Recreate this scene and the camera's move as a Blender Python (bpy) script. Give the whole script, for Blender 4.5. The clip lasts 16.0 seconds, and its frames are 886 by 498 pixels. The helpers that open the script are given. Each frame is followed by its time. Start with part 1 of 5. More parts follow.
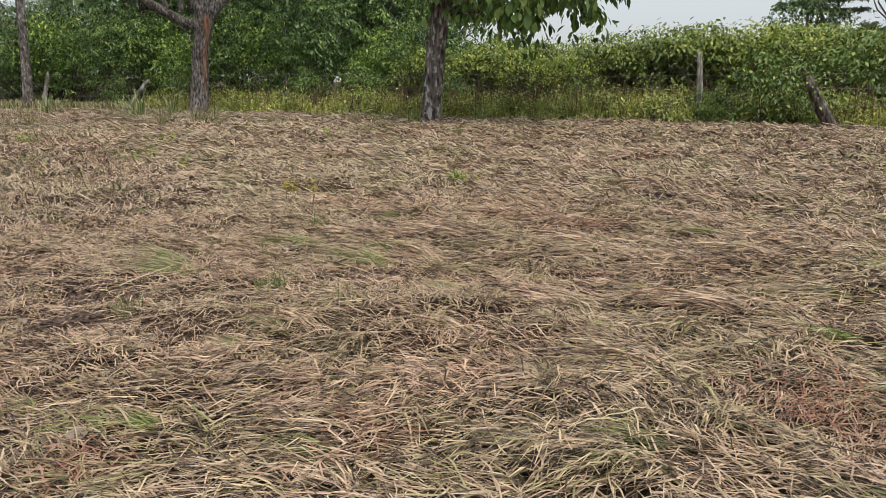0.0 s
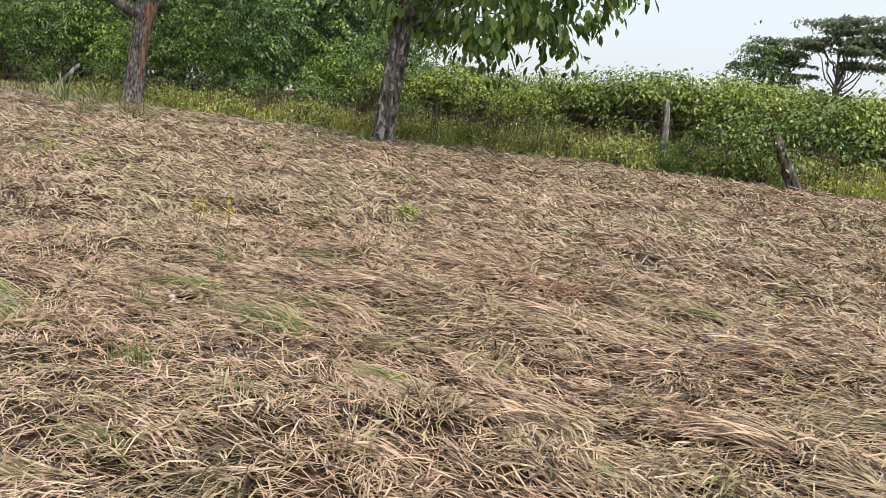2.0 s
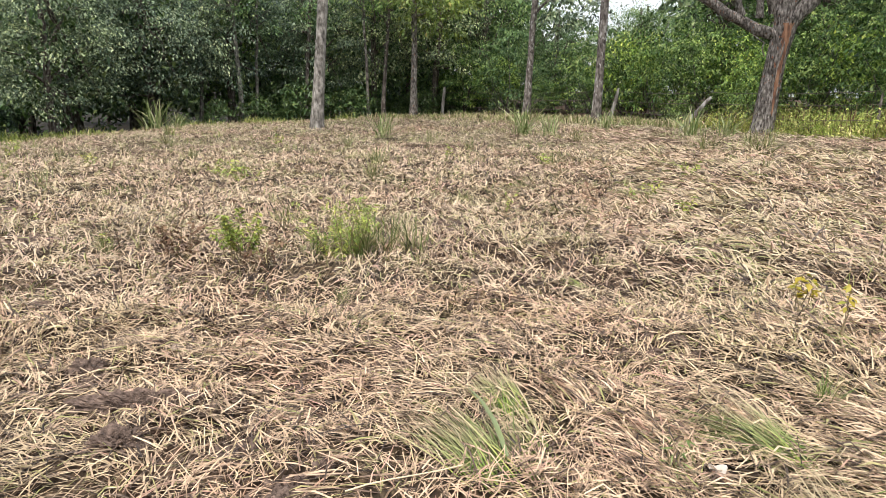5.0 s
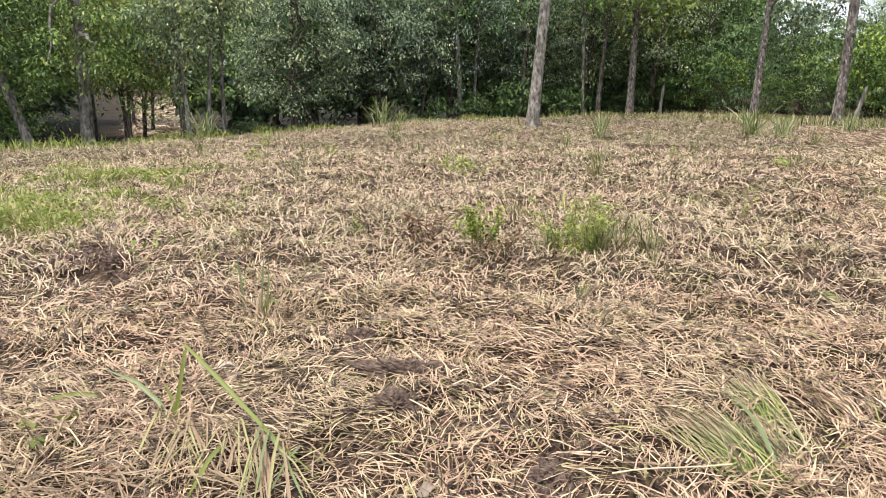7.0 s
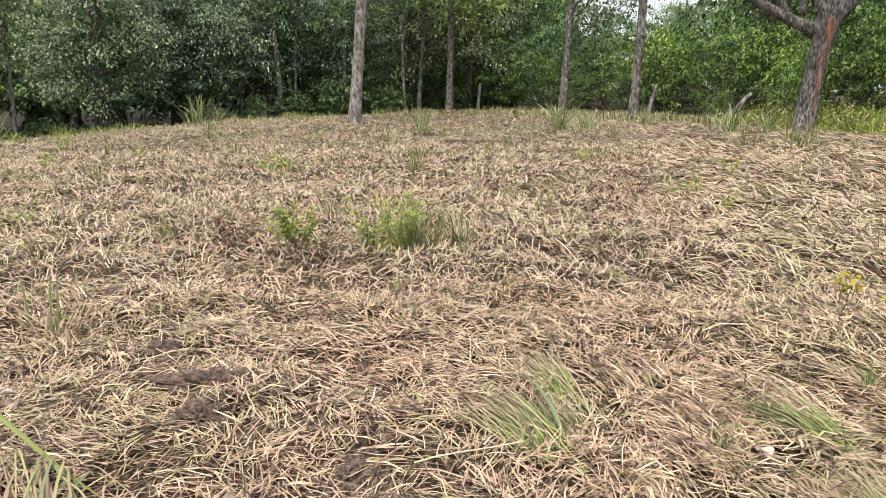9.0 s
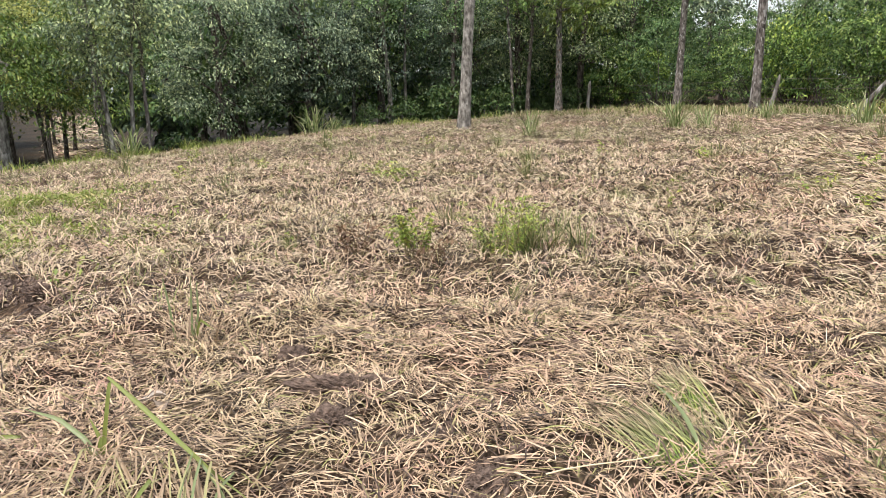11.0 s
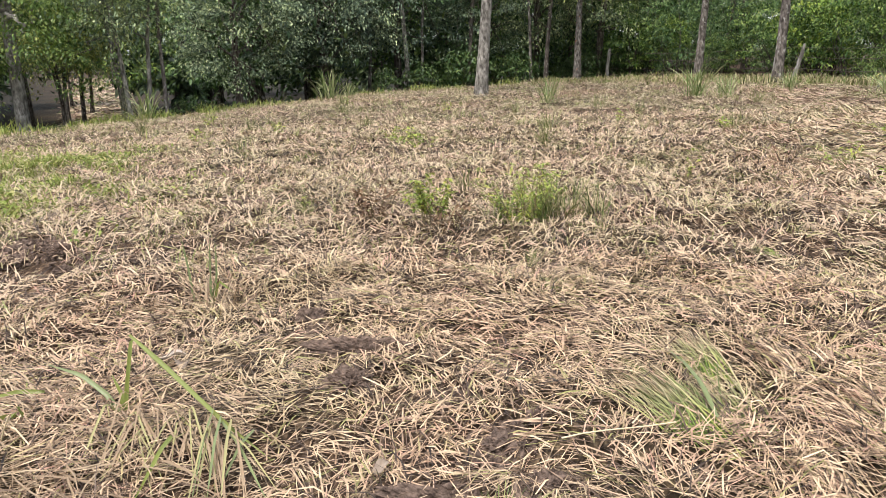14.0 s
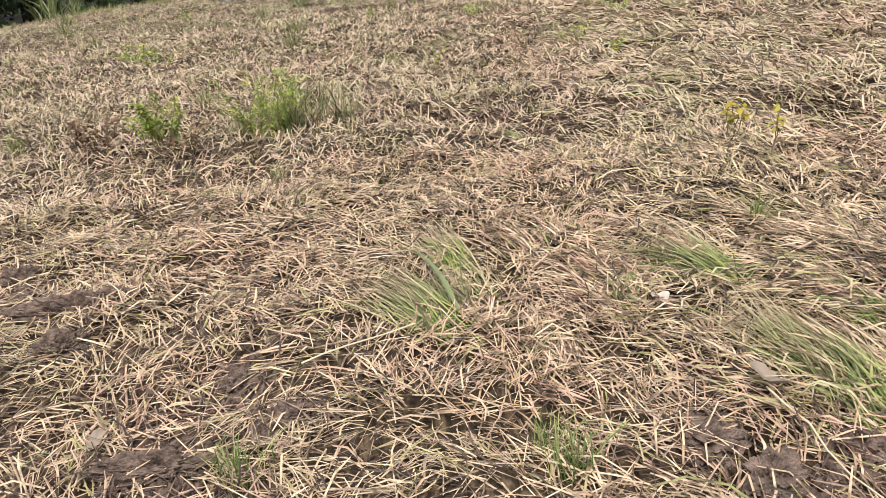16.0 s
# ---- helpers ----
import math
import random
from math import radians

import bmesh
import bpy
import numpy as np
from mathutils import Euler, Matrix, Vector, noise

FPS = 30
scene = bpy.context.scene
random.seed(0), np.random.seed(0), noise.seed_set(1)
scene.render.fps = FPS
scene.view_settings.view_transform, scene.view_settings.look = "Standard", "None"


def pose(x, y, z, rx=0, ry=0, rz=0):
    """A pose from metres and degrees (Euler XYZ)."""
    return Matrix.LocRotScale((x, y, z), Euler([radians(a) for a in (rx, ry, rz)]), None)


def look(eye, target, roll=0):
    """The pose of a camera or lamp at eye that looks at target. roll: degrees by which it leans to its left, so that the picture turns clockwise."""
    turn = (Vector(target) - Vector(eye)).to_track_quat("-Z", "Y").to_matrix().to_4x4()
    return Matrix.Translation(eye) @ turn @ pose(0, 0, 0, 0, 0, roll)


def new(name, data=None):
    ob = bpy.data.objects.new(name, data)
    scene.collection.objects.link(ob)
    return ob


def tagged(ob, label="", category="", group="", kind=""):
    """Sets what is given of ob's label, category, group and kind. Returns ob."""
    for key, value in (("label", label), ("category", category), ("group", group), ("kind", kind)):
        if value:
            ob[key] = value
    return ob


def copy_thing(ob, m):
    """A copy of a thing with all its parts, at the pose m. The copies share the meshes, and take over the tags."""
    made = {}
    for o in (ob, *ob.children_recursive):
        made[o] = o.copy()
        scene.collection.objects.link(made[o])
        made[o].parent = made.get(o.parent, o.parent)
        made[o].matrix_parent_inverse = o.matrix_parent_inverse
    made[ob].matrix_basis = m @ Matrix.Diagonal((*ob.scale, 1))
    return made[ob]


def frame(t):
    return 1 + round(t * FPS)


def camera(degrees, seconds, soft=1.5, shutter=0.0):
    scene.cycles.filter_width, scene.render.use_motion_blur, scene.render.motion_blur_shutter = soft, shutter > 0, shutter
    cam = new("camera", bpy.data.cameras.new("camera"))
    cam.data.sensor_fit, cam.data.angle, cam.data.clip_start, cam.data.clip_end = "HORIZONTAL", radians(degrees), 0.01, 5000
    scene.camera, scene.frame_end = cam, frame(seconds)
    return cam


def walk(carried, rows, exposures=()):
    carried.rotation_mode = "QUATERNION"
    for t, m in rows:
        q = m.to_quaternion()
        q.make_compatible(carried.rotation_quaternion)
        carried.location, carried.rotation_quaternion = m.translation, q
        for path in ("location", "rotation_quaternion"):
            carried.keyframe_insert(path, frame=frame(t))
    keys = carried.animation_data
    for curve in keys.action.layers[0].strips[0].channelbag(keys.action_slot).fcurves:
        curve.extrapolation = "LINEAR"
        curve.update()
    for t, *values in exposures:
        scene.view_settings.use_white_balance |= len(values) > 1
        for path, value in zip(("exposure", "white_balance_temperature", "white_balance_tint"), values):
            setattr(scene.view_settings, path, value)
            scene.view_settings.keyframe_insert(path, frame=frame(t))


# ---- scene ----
cam = camera(62.0, 16.0, soft=0.55)

PATH = [
    (0, (-1.643, -1.914, 1.22), (-0.314, -0.483, 0.788), 1.2),
    (0.5, (-1.531, -1.733, 1.207), (-0.23, -0.287, 0.739), 0.5),
    (1, (-1.215, -1.52, 1.223), (-0.051, 0.059, 0.831), 2.1),
    (1.5, (-1.049, -1.381, 1.226), (0.339, -0.021, 0.754), 3.6),
    (1.7, (-0.97, -1.26, 1.213), (0.516, -0.007, 0.746), 5.8),
    (2, (-0.813, -0.972, 1.19), (0.637, 0.358, 0.829), 7.4),
    (2.5, (-0.604, -0.689, 1.171), (0.783, 0.647, 0.632), 4.5),
    (3, (-0.336, -0.417, 1.202), (0.776, 1.16, 0.677), 3.8),
    (3.2, (-0.275, -0.358, 1.236), (0.834, 1.235, 0.755), 2.7),
    (5.3, (0.086, 0.407, 1.25), (-0.069, 2.353, 0.815), 0.6),
    (5.5, (0.062, 0.391, 1.254), (-0.154, 2.327, 0.804), -0.2),
    (6, (-0.073, 0.276, 1.245), (-0.38, 2.204, 0.811), 0.5),
    (6.5, (-0.15, 0.219, 1.243), (-0.603, 2.113, 0.789), 3.4),
    (7, (-0.158, 0.202, 1.246), (-0.686, 2.079, 0.803), 1.5),
    (7.5, (-0.124, 0.217, 1.263), (-0.733, 2.075, 0.841), 1.6),
    (8, (-0.046, 0.219, 1.261), (-0.448, 2.127, 0.817), -0.4),
    (8.5, (-0.042, 0.217, 1.255), (-0.168, 2.162, 0.808), 1.3),
    (9, (-0.03, 0.205, 1.261), (-0.113, 2.155, 0.822), 1.5),
    (9.5, (-0.037, 0.211, 1.268), (-0.123, 2.168, 0.862), 1.6),
    (10, (-0.075, 0.219, 1.284), (-0.291, 2.175, 0.926), 0.1),
    (10.2, (-0.098, 0.214, 1.279), (-0.439, 2.15, 0.909), 0.6),
    (12.3, (-0.097, 0.212, 1.281), (-0.481, 2.107, 0.771), -2.5),
    (12.5, (-0.103, 0.214, 1.279), (-0.506, 2.105, 0.766), -2.7),
    (13, (-0.116, 0.213, 1.275), (-0.584, 2.085, 0.751), -2.2),
    (13.5, (-0.119, 0.204, 1.275), (-0.618, 2.068, 0.748), -2.0),
    (14, (-0.116, 0.21, 1.266), (-0.525, 2.098, 0.748), -0.4),
    (14.5, (-0.097, 0.216, 1.256), (-0.343, 2.131, 0.734), 0.2),
    (15, (-0.054, 0.222, 1.222), (-0.107, 2.121, 0.599), 1.4),
    (15.5, (-0.006, 0.296, 1.216), (0.185, 2.168, 0.54), -0.7),
    (16, (0.102, 0.423, 1.207), (0.245, 2.262, 0.436), -3.8),
]
walk(cam, [(t, look(eye, target, roll)) for t, eye, target, roll in PATH],
     [(0, -0.28), (0.5, 0.17), (1.0, 0.24), (1.5, 0.03), (2.0, 0.05), (2.5, -0.07), (3.0, 0.24), (3.2, 0.29), (5.3, 0.46), (8.0, 0.46), (9.2, 0.43), (14.5, 0.43), (16, 0.28)])

# ---- world, sun, light ----
world = bpy.data.worlds.new("world")
scene.world = world
world.use_nodes = True
wn = world.node_tree.nodes
wl = world.node_tree.links
SUN_EL, SUN_ROT = radians(66), radians(196)
sky = wn.new("ShaderNodeTexSky")
sky.sky_type = "NISHITA"
sky.sun_disc = False
sky.sun_elevation, sky.sun_rotation = SUN_EL, SUN_ROT
sky.air_density, sky.dust_density, sky.ozone_density = 1.0, 5.0, 1.0
bgs = wn["Background"]
bgs.inputs["Strength"].default_value = 0.10
cloud = wn.new("ShaderNodeBackground")
cloud.inputs["Color"].default_value = (0.93, 0.97, 1.0, 1)
cloud.inputs["Strength"].default_value = 0.66
add = wn.new("ShaderNodeAddShader")
wl.new(sky.outputs["Color"], bgs.inputs["Color"])
wl.new(bgs.outputs[0], add.inputs[0])
wl.new(cloud.outputs[0], add.inputs[1])
wl.new(add.outputs[0], wn["World Output"].inputs["Surface"])
sun = new("sun", bpy.data.lights.new("sun", "SUN"))
sun.data.energy, sun.data.angle, sun.data.color = 2.7, radians(14), (1.0, 0.965, 0.925)
sun.matrix_world = look((0, 0, 50), Vector((0, 0, 50)) - Vector((math.sin(SUN_ROT) * math.cos(SUN_EL), math.cos(SUN_ROT) * math.cos(SUN_EL), math.sin(SUN_EL))))

# ---- materials ----
def mat(name):
    m = bpy.data.materials.new(name)
    m.use_nodes = True
    return m, m.node_tree.nodes, m.node_tree.links, m.node_tree.nodes["Principled BSDF"]


def ramp(nodes, stops):
    r = nodes.new("ShaderNodeValToRGB")
    e = r.color_ramp.elements
    e[0].position, e[0].color = stops[0][0], (*stops[0][1], 1)
    e[1].position, e[1].color = stops[-1][0], (*stops[-1][1], 1)
    for p, c in stops[1:-1]:
        k = e.new(p)
        k.color = (*c, 1)
    return r


def noise_node(nodes, links, scale, detail=4, coord="Object", stretch=None):
    tc = nodes.new("ShaderNodeTexCoord")
    n = nodes.new("ShaderNodeTexNoise")
    n.inputs["Scale"].default_value, n.inputs["Detail"].default_value = scale, detail
    if stretch:
        mp = nodes.new("ShaderNodeMapping")
        mp.inputs["Scale"].default_value = stretch
        links.new(tc.outputs[coord], mp.inputs["Vector"])
        links.new(mp.outputs["Vector"], n.inputs["Vector"])
    else:
        links.new(tc.outputs[coord], n.inputs["Vector"])
    return n


def mixc(nodes, links, a, b, fac, kind="MIX"):
    m = nodes.new("ShaderNodeMix")
    m.data_type, m.blend_type = "RGBA", kind
    if isinstance(fac, float):
        m.inputs[0].default_value = fac
    else:
        links.new(fac, m.inputs[0])
    for k, v in ((6, a), (7, b)):
        if isinstance(v, tuple):
            m.inputs[k].default_value = (*v, 1)
        else:
            links.new(v, m.inputs[k])
    return m.outputs[2]


def bump(nodes, links, p, height, strength, dist):
    b = nodes.new("ShaderNodeBump")
    b.inputs["Strength"].default_value, b.inputs["Distance"].default_value = strength, dist
    links.new(height, b.inputs["Height"])
    links.new(b.outputs[0], p.inputs["Normal"])


def blade_material(name, stops, patch=None, patch_scale=0.6, rough=0.6, through_light=0.25, amount=0.6, tone=0.0, each=None, dry=None):
    """Leaves and blades: each piece takes its own colour, with larger patches over it."""
    m, n, l, p = mat(name)
    geo = n.new("ShaderNodeNewGeometry")
    r = ramp(n, stops)
    l.new(geo.outputs["Random Per Island"], r.inputs[0])
    col = r.outputs[0]
    if patch:
        nz = noise_node(n, l, patch_scale, 3)
        pr = ramp(n, [(0.35, patch[0]), (0.5, patch[1]), (0.65, patch[2])])
        l.new(nz.outputs["Fac"], pr.inputs[0])
        col = mixc(n, l, col, pr.outputs[0], amount, "MULTIPLY")
    if tone:
        nt = noise_node(n, l, tone, 3)
        tr = ramp(n, [(0.35, (0.27, 0.25, 0.225)), (0.46, (0.90, 0.88, 0.86)), (0.60, (1.10, 1.10, 1.10))])
        l.new(nt.outputs["Fac"], tr.inputs[0])
        col = mixc(n, l, col, tr.outputs[0], 1.0, "MULTIPLY")
    if each:
        info = n.new("ShaderNodeObjectInfo")
        er = ramp(n, [(0.0, each[0]), (0.5, each[1]), (1.0, each[2])])
        l.new(info.outputs["Random"], er.inputs[0])
        col = mixc(n, l, col, er.outputs[0], 1.0, "MULTIPLY")
    if dry:
        co = n.new("ShaderNodeTexCoord")
        xyz = n.new("ShaderNodeSeparateXYZ")
        l.new(co.outputs["Object"], xyz.inputs[0])
        far = n.new("ShaderNodeMapRange")
        far.inputs["From Min"].default_value, far.inputs["From Max"].default_value = dry[0], dry[1]
        l.new(xyz.outputs["X"], far.inputs["Value"])
        dr = ramp(n, [(0.0, (0.20, 0.15, 0.09)), (0.4, (0.44, 0.36, 0.22)), (1.0, (0.60, 0.50, 0.34))])
        l.new(geo.outputs["Random Per Island"], dr.inputs[0])
        col = mixc(n, l, col, dr.outputs[0], far.outputs[0])
    l.new(col, p.inputs["Base Color"])
    p.inputs["Roughness"].default_value = rough
    p.inputs["Specular IOR Level"].default_value = 0.35
    if through_light:
        tr = n.new("ShaderNodeBsdfTranslucent")
        l.new(col, tr.inputs["Color"])
        mx = n.new("ShaderNodeMixShader")
        mx.inputs[0].default_value = through_light
        l.new(p.outputs[0], mx.inputs[1])
        l.new(tr.outputs[0], mx.inputs[2])
        l.new(mx.outputs[0], n["Material Output"].inputs["Surface"])
    return m


def soil_material(name, dark, light, scale=9):
    m, n, l, p = mat(name)
    a = noise_node(n, l, scale, 8)
    r = ramp(n, [(0.3, dark), (0.7, light)])
    l.new(a.outputs["Fac"], r.inputs[0])
    l.new(r.outputs[0], p.inputs["Base Color"])
    p.inputs["Roughness"].default_value = 0.95
    p.inputs["Specular IOR Level"].default_value = 0.1
    b = noise_node(n, l, scale * 5, 8)
    bump(n, l, p, b.outputs["Fac"], 0.9, 0.02)
    return m


def ground_material():
    m, n, l, p = mat("ground_litter")
    big = noise_node(n, l, 0.35, 4)
    mid = noise_node(n, l, 5, 6)
    fine = noise_node(n, l, 45, 6, stretch=(1.0, 0.35, 1.0))
    r1 = ramp(n, [(0.30, (0.02, 0.0145, 0.011)), (0.5, (0.062, 0.045, 0.034)), (0.72, (0.21, 0.153, 0.11))])
    l.new(fine.outputs["Fac"], r1.inputs[0])
    r2 = ramp(n, [(0.35, (0.55, 0.47, 0.42)), (0.6, (1.0, 1.0, 0.95))])
    l.new(mid.outputs["Fac"], r2.inputs[0])
    c = mixc(n, l, r1.outputs[0], r2.outputs[0], 0.8, "MULTIPLY")
    r3 = ramp(n, [(0.4, (1.0, 0.88, 0.82)), (0.6, (0.85, 0.95, 0.72))])
    l.new(big.outputs["Fac"], r3.inputs[0])
    c = mixc(n, l, c, r3.outputs[0], 0.7, "MULTIPLY")
    # leaf litter of the wood floor, with canopy shade put into its dark tone
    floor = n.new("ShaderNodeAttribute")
    floor.attribute_name = "shaded_leaf_litter"
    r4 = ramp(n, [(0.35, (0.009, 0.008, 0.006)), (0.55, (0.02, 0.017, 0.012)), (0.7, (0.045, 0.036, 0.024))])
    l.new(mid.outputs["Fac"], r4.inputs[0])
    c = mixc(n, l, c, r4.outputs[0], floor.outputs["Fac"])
    l.new(c, p.inputs["Base Color"])
    p.inputs["Roughness"].default_value = 0.95
    p.inputs["Specular IOR Level"].default_value = 0.1
    bump(n, l, p, fine.outputs["Fac"], 0.8, 0.03)
    return m


def bark_material(name, dark, mid, light, patch, scale=6.0, stretch=(1, 1, 0.22), lichen=0.62, relief=0.05):
    """Furrowed bark: fine upright ridges over broad weathered tones, with patches of lichen or torn bark."""
    m, n, l, p = mat(name)
    a = noise_node(n, l, scale, 8, stretch=stretch)
    r = ramp(n, [(0.33, dark), (0.5, mid), (0.66, light)])
    l.new(a.outputs["Fac"], r.inputs[0])
    w = noise_node(n, l, scale * 0.3, 6)
    wr = ramp(n, [(0.35, (0.62, 0.60, 0.58)), (0.65, (1.25, 1.22, 1.2))])
    l.new(w.outputs["Fac"], wr.inputs[0])
    c = mixc(n, l, r.outputs[0], wr.outputs[0], 0.85, "MULTIPLY")
    b = noise_node(n, l, scale * 0.55, 8, stretch=(1, 1, 0.6))
    pr = ramp(n, [(lichen, (0, 0, 0)), (lichen + 0.05, (1, 1, 1))])
    l.new(b.outputs["Fac"], pr.inputs[0])
    c = mixc(n, l, c, patch, pr.outputs[0])
    l.new(c, p.inputs["Base Color"])
    p.inputs["Roughness"].default_value = 0.9
    p.inputs["Specular IOR Level"].default_value = 0.15
    f = noise_node(n, l, scale * 1.6, 8, stretch=stretch)
    bump(n, l, p, f.outputs["Fac"], 0.9, relief)
    return m


STRAW_STOPS = [(0.0, (0.0392, 0.0269, 0.021)), (0.14, (0.121, 0.0812, 0.0616)), (0.30, (0.393, 0.281, 0.2)), (0.58, (0.562, 0.426, 0.297)), (0.80, (0.672, 0.532, 0.378)),
               (0.86, (0.463, 0.279, 0.227)), (0.93, (0.396, 0.333, 0.178)), (1.0, (0.265, 0.273, 0.103))]
COMB_STOPS = [(0.0, (0.035, 0.0267, 0.0179)), (0.18, (0.108, 0.0832, 0.0519)), (0.42, (0.346, 0.278, 0.173)), (0.75, (0.565, 0.468, 0.301)), (0.84, (0.376, 0.232, 0.176)), (0.92, (0.337, 0.301, 0.14)), (1.0, (0.204, 0.226, 0.079))]
# decayed straw, darkened further to carry the shade between the stalks
SHADED_THATCH_STOPS = [(0.0, (0.012, 0.00825, 0.00675)), (0.5, (0.0338, 0.0225, 0.018)), (0.85, (0.09, 0.0615, 0.0465)), (1.0, (0.18, 0.128, 0.0915))]
M_straw = blade_material("dry_straw", STRAW_STOPS, ((1.0, 0.87, 0.80), (1.0, 0.98, 0.90), (0.88, 0.93, 0.76)), 0.9, 0.5, 0.1, tone=17.0)
M_straw_mid = blade_material("weathered_straw", [(p, (0.93 * r, 0.955 * g, 0.96 * b)) for p, (r, g, b) in STRAW_STOPS], ((1.0, 0.89, 0.83), (1.0, 0.98, 0.92), (0.86, 0.95, 0.74)), 0.9, 0.5, 0.1)
FAR_STOPS = [(0.0, (0.0939, 0.0648, 0.0485)), (0.30, (0.282, 0.207, 0.151)), (0.72, (0.647, 0.54, 0.4)), (0.84, (0.438, 0.297, 0.254)), (0.94, (0.397, 0.373, 0.205)), (1.0, (0.272, 0.302, 0.124))]
M_comb = blade_material("combed_grass", COMB_STOPS, ((0.98, 0.90, 0.82), (0.98, 0.98, 0.90), (0.88, 0.95, 0.74)), 1.1, 0.5, 0.1, tone=17.0)
M_straw_far = blade_material("dry_straw_far", FAR_STOPS, ((1.0, 0.82, 0.75), (1.0, 0.97, 0.90), (0.80, 0.92, 0.66)), 0.35, 0.6, 0.15)
M_shaded_thatch = blade_material("shaded_decayed_straw", SHADED_THATCH_STOPS, through_light=0, rough=0.8)
M_ground = ground_material()
M_soil = soil_material("turned_soil", (0.06, 0.043, 0.035), (0.27, 0.195, 0.155), 30)
M_tuft = blade_material("half_green_blades", [(0, (0.05, 0.085, 0.02)), (0.3, (0.11, 0.145, 0.04)), (0.55, (0.21, 0.22, 0.08)), (0.8, (0.34, 0.30, 0.16)), (1, (0.48, 0.40, 0.25))], rough=0.55)
M_lying = blade_material("flattened_half_green_blades", [(0, (0.11, 0.155, 0.035)), (0.3, (0.21, 0.235, 0.07)), (0.55, (0.33, 0.31, 0.135)), (0.75, (0.47, 0.39, 0.24)), (1, (0.58, 0.47, 0.32))], rough=0.55)
M_drying = blade_material("green_blades_drying_to_straw", [(0, (0.0558, 0.105, 0.0176)), (0.4, (0.136, 0.218, 0.0378)), (0.75, (0.239, 0.325, 0.063)), (1, (0.43, 0.438, 0.126))], rough=0.55, dry=(0.05, 0.33))
M_tall = blade_material("tall_grass_blades", [(0, (0.10, 0.15, 0.04)), (0.4, (0.20, 0.26, 0.09)), (0.75, (0.34, 0.37, 0.17)), (1, (0.50, 0.46, 0.28))], rough=0.5)
M_red = blade_material("reddened_straw", [(0, (0.16, 0.07, 0.045)), (0.5, (0.36, 0.18, 0.12)), (1, (0.52, 0.33, 0.23))], rough=0.6)
M_stubble = blade_material("stubble_blades", [(0, (0.14, 0.19, 0.05)), (0.4, (0.28, 0.30, 0.11)), (0.66, (0.42, 0.37, 0.20)), (0.85, (0.60, 0.50, 0.33)), (1, (0.30, 0.20, 0.14))], rough=0.6, tone=1.2)
M_green = blade_material("green_blades", [(0, (0.06, 0.105, 0.022)), (0.5, (0.13, 0.19, 0.05)), (0.8, (0.24, 0.28, 0.09)), (1, (0.42, 0.37, 0.19))], rough=0.45)
M_herb = blade_material("herb_leaves", [(0, (0.13, 0.204, 0.036)), (0.6, (0.288, 0.36, 0.066)), (1, (0.49, 0.48, 0.108))], rough=0.5)
M_yellow = blade_material("yellowed_leaves", [(0, (0.26, 0.21, 0.02)), (0.6, (0.40, 0.31, 0.03)), (1, (0.28, 0.30, 0.05))], rough=0.5)
M_wither = blade_material("withered_leaves", [(0, (0.07, 0.04, 0.025)), (0.6, (0.17, 0.10, 0.06)), (1, (0.26, 0.17, 0.10))], rough=0.8)
M_stem = blade_material("dry_stems", [(0, (0.12, 0.09, 0.05)), (1, (0.28, 0.22, 0.12))], through_light=0)
M_verge = blade_material("verge_grass", [(0, (0.144, 0.201, 0.039)), (0.35, (0.339, 0.416, 0.0835)), (0.66, (0.573, 0.604, 0.167)), (0.88, (0.756, 0.698, 0.29)), (0.94, (0.391, 0.269, 0.155)), (1, (0.235, 0.16, 0.1))],
                         ((0.85, 1.0, 0.7), (1, 1, 1), (1.0, 0.9, 0.7)), 0.5)
TREE_TONES = ((0.70, 0.76, 0.84), (0.98, 1.0, 0.95), (1.22, 1.16, 0.92))
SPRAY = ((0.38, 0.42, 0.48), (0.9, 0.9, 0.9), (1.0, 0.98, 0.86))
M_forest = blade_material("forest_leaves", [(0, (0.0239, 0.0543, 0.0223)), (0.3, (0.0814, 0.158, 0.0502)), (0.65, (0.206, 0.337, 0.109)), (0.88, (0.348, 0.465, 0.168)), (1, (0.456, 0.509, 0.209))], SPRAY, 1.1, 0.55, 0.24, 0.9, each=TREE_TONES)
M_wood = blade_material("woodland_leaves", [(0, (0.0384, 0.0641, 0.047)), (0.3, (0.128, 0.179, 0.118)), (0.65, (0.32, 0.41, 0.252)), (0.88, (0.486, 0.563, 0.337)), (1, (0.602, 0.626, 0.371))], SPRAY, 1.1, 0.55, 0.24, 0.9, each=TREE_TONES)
# darker copy of the forest leaves: the wood's shade is put into its green
M_under = blade_material("shade_toned_leaves", [(0, (0.0207, 0.046, 0.0161)), (0.4, (0.0517, 0.0978, 0.0299)), (0.8, (0.0978, 0.155, 0.046)), (1, (0.172, 0.218, 0.069))], rough=0.45, through_light=0.2)
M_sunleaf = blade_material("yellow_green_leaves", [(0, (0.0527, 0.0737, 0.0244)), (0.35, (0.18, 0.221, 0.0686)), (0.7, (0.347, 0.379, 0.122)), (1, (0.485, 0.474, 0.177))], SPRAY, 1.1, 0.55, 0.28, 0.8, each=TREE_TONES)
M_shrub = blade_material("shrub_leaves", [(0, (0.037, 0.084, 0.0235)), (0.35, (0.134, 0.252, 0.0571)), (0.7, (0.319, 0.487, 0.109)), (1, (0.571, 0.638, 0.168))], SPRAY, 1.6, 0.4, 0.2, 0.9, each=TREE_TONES)
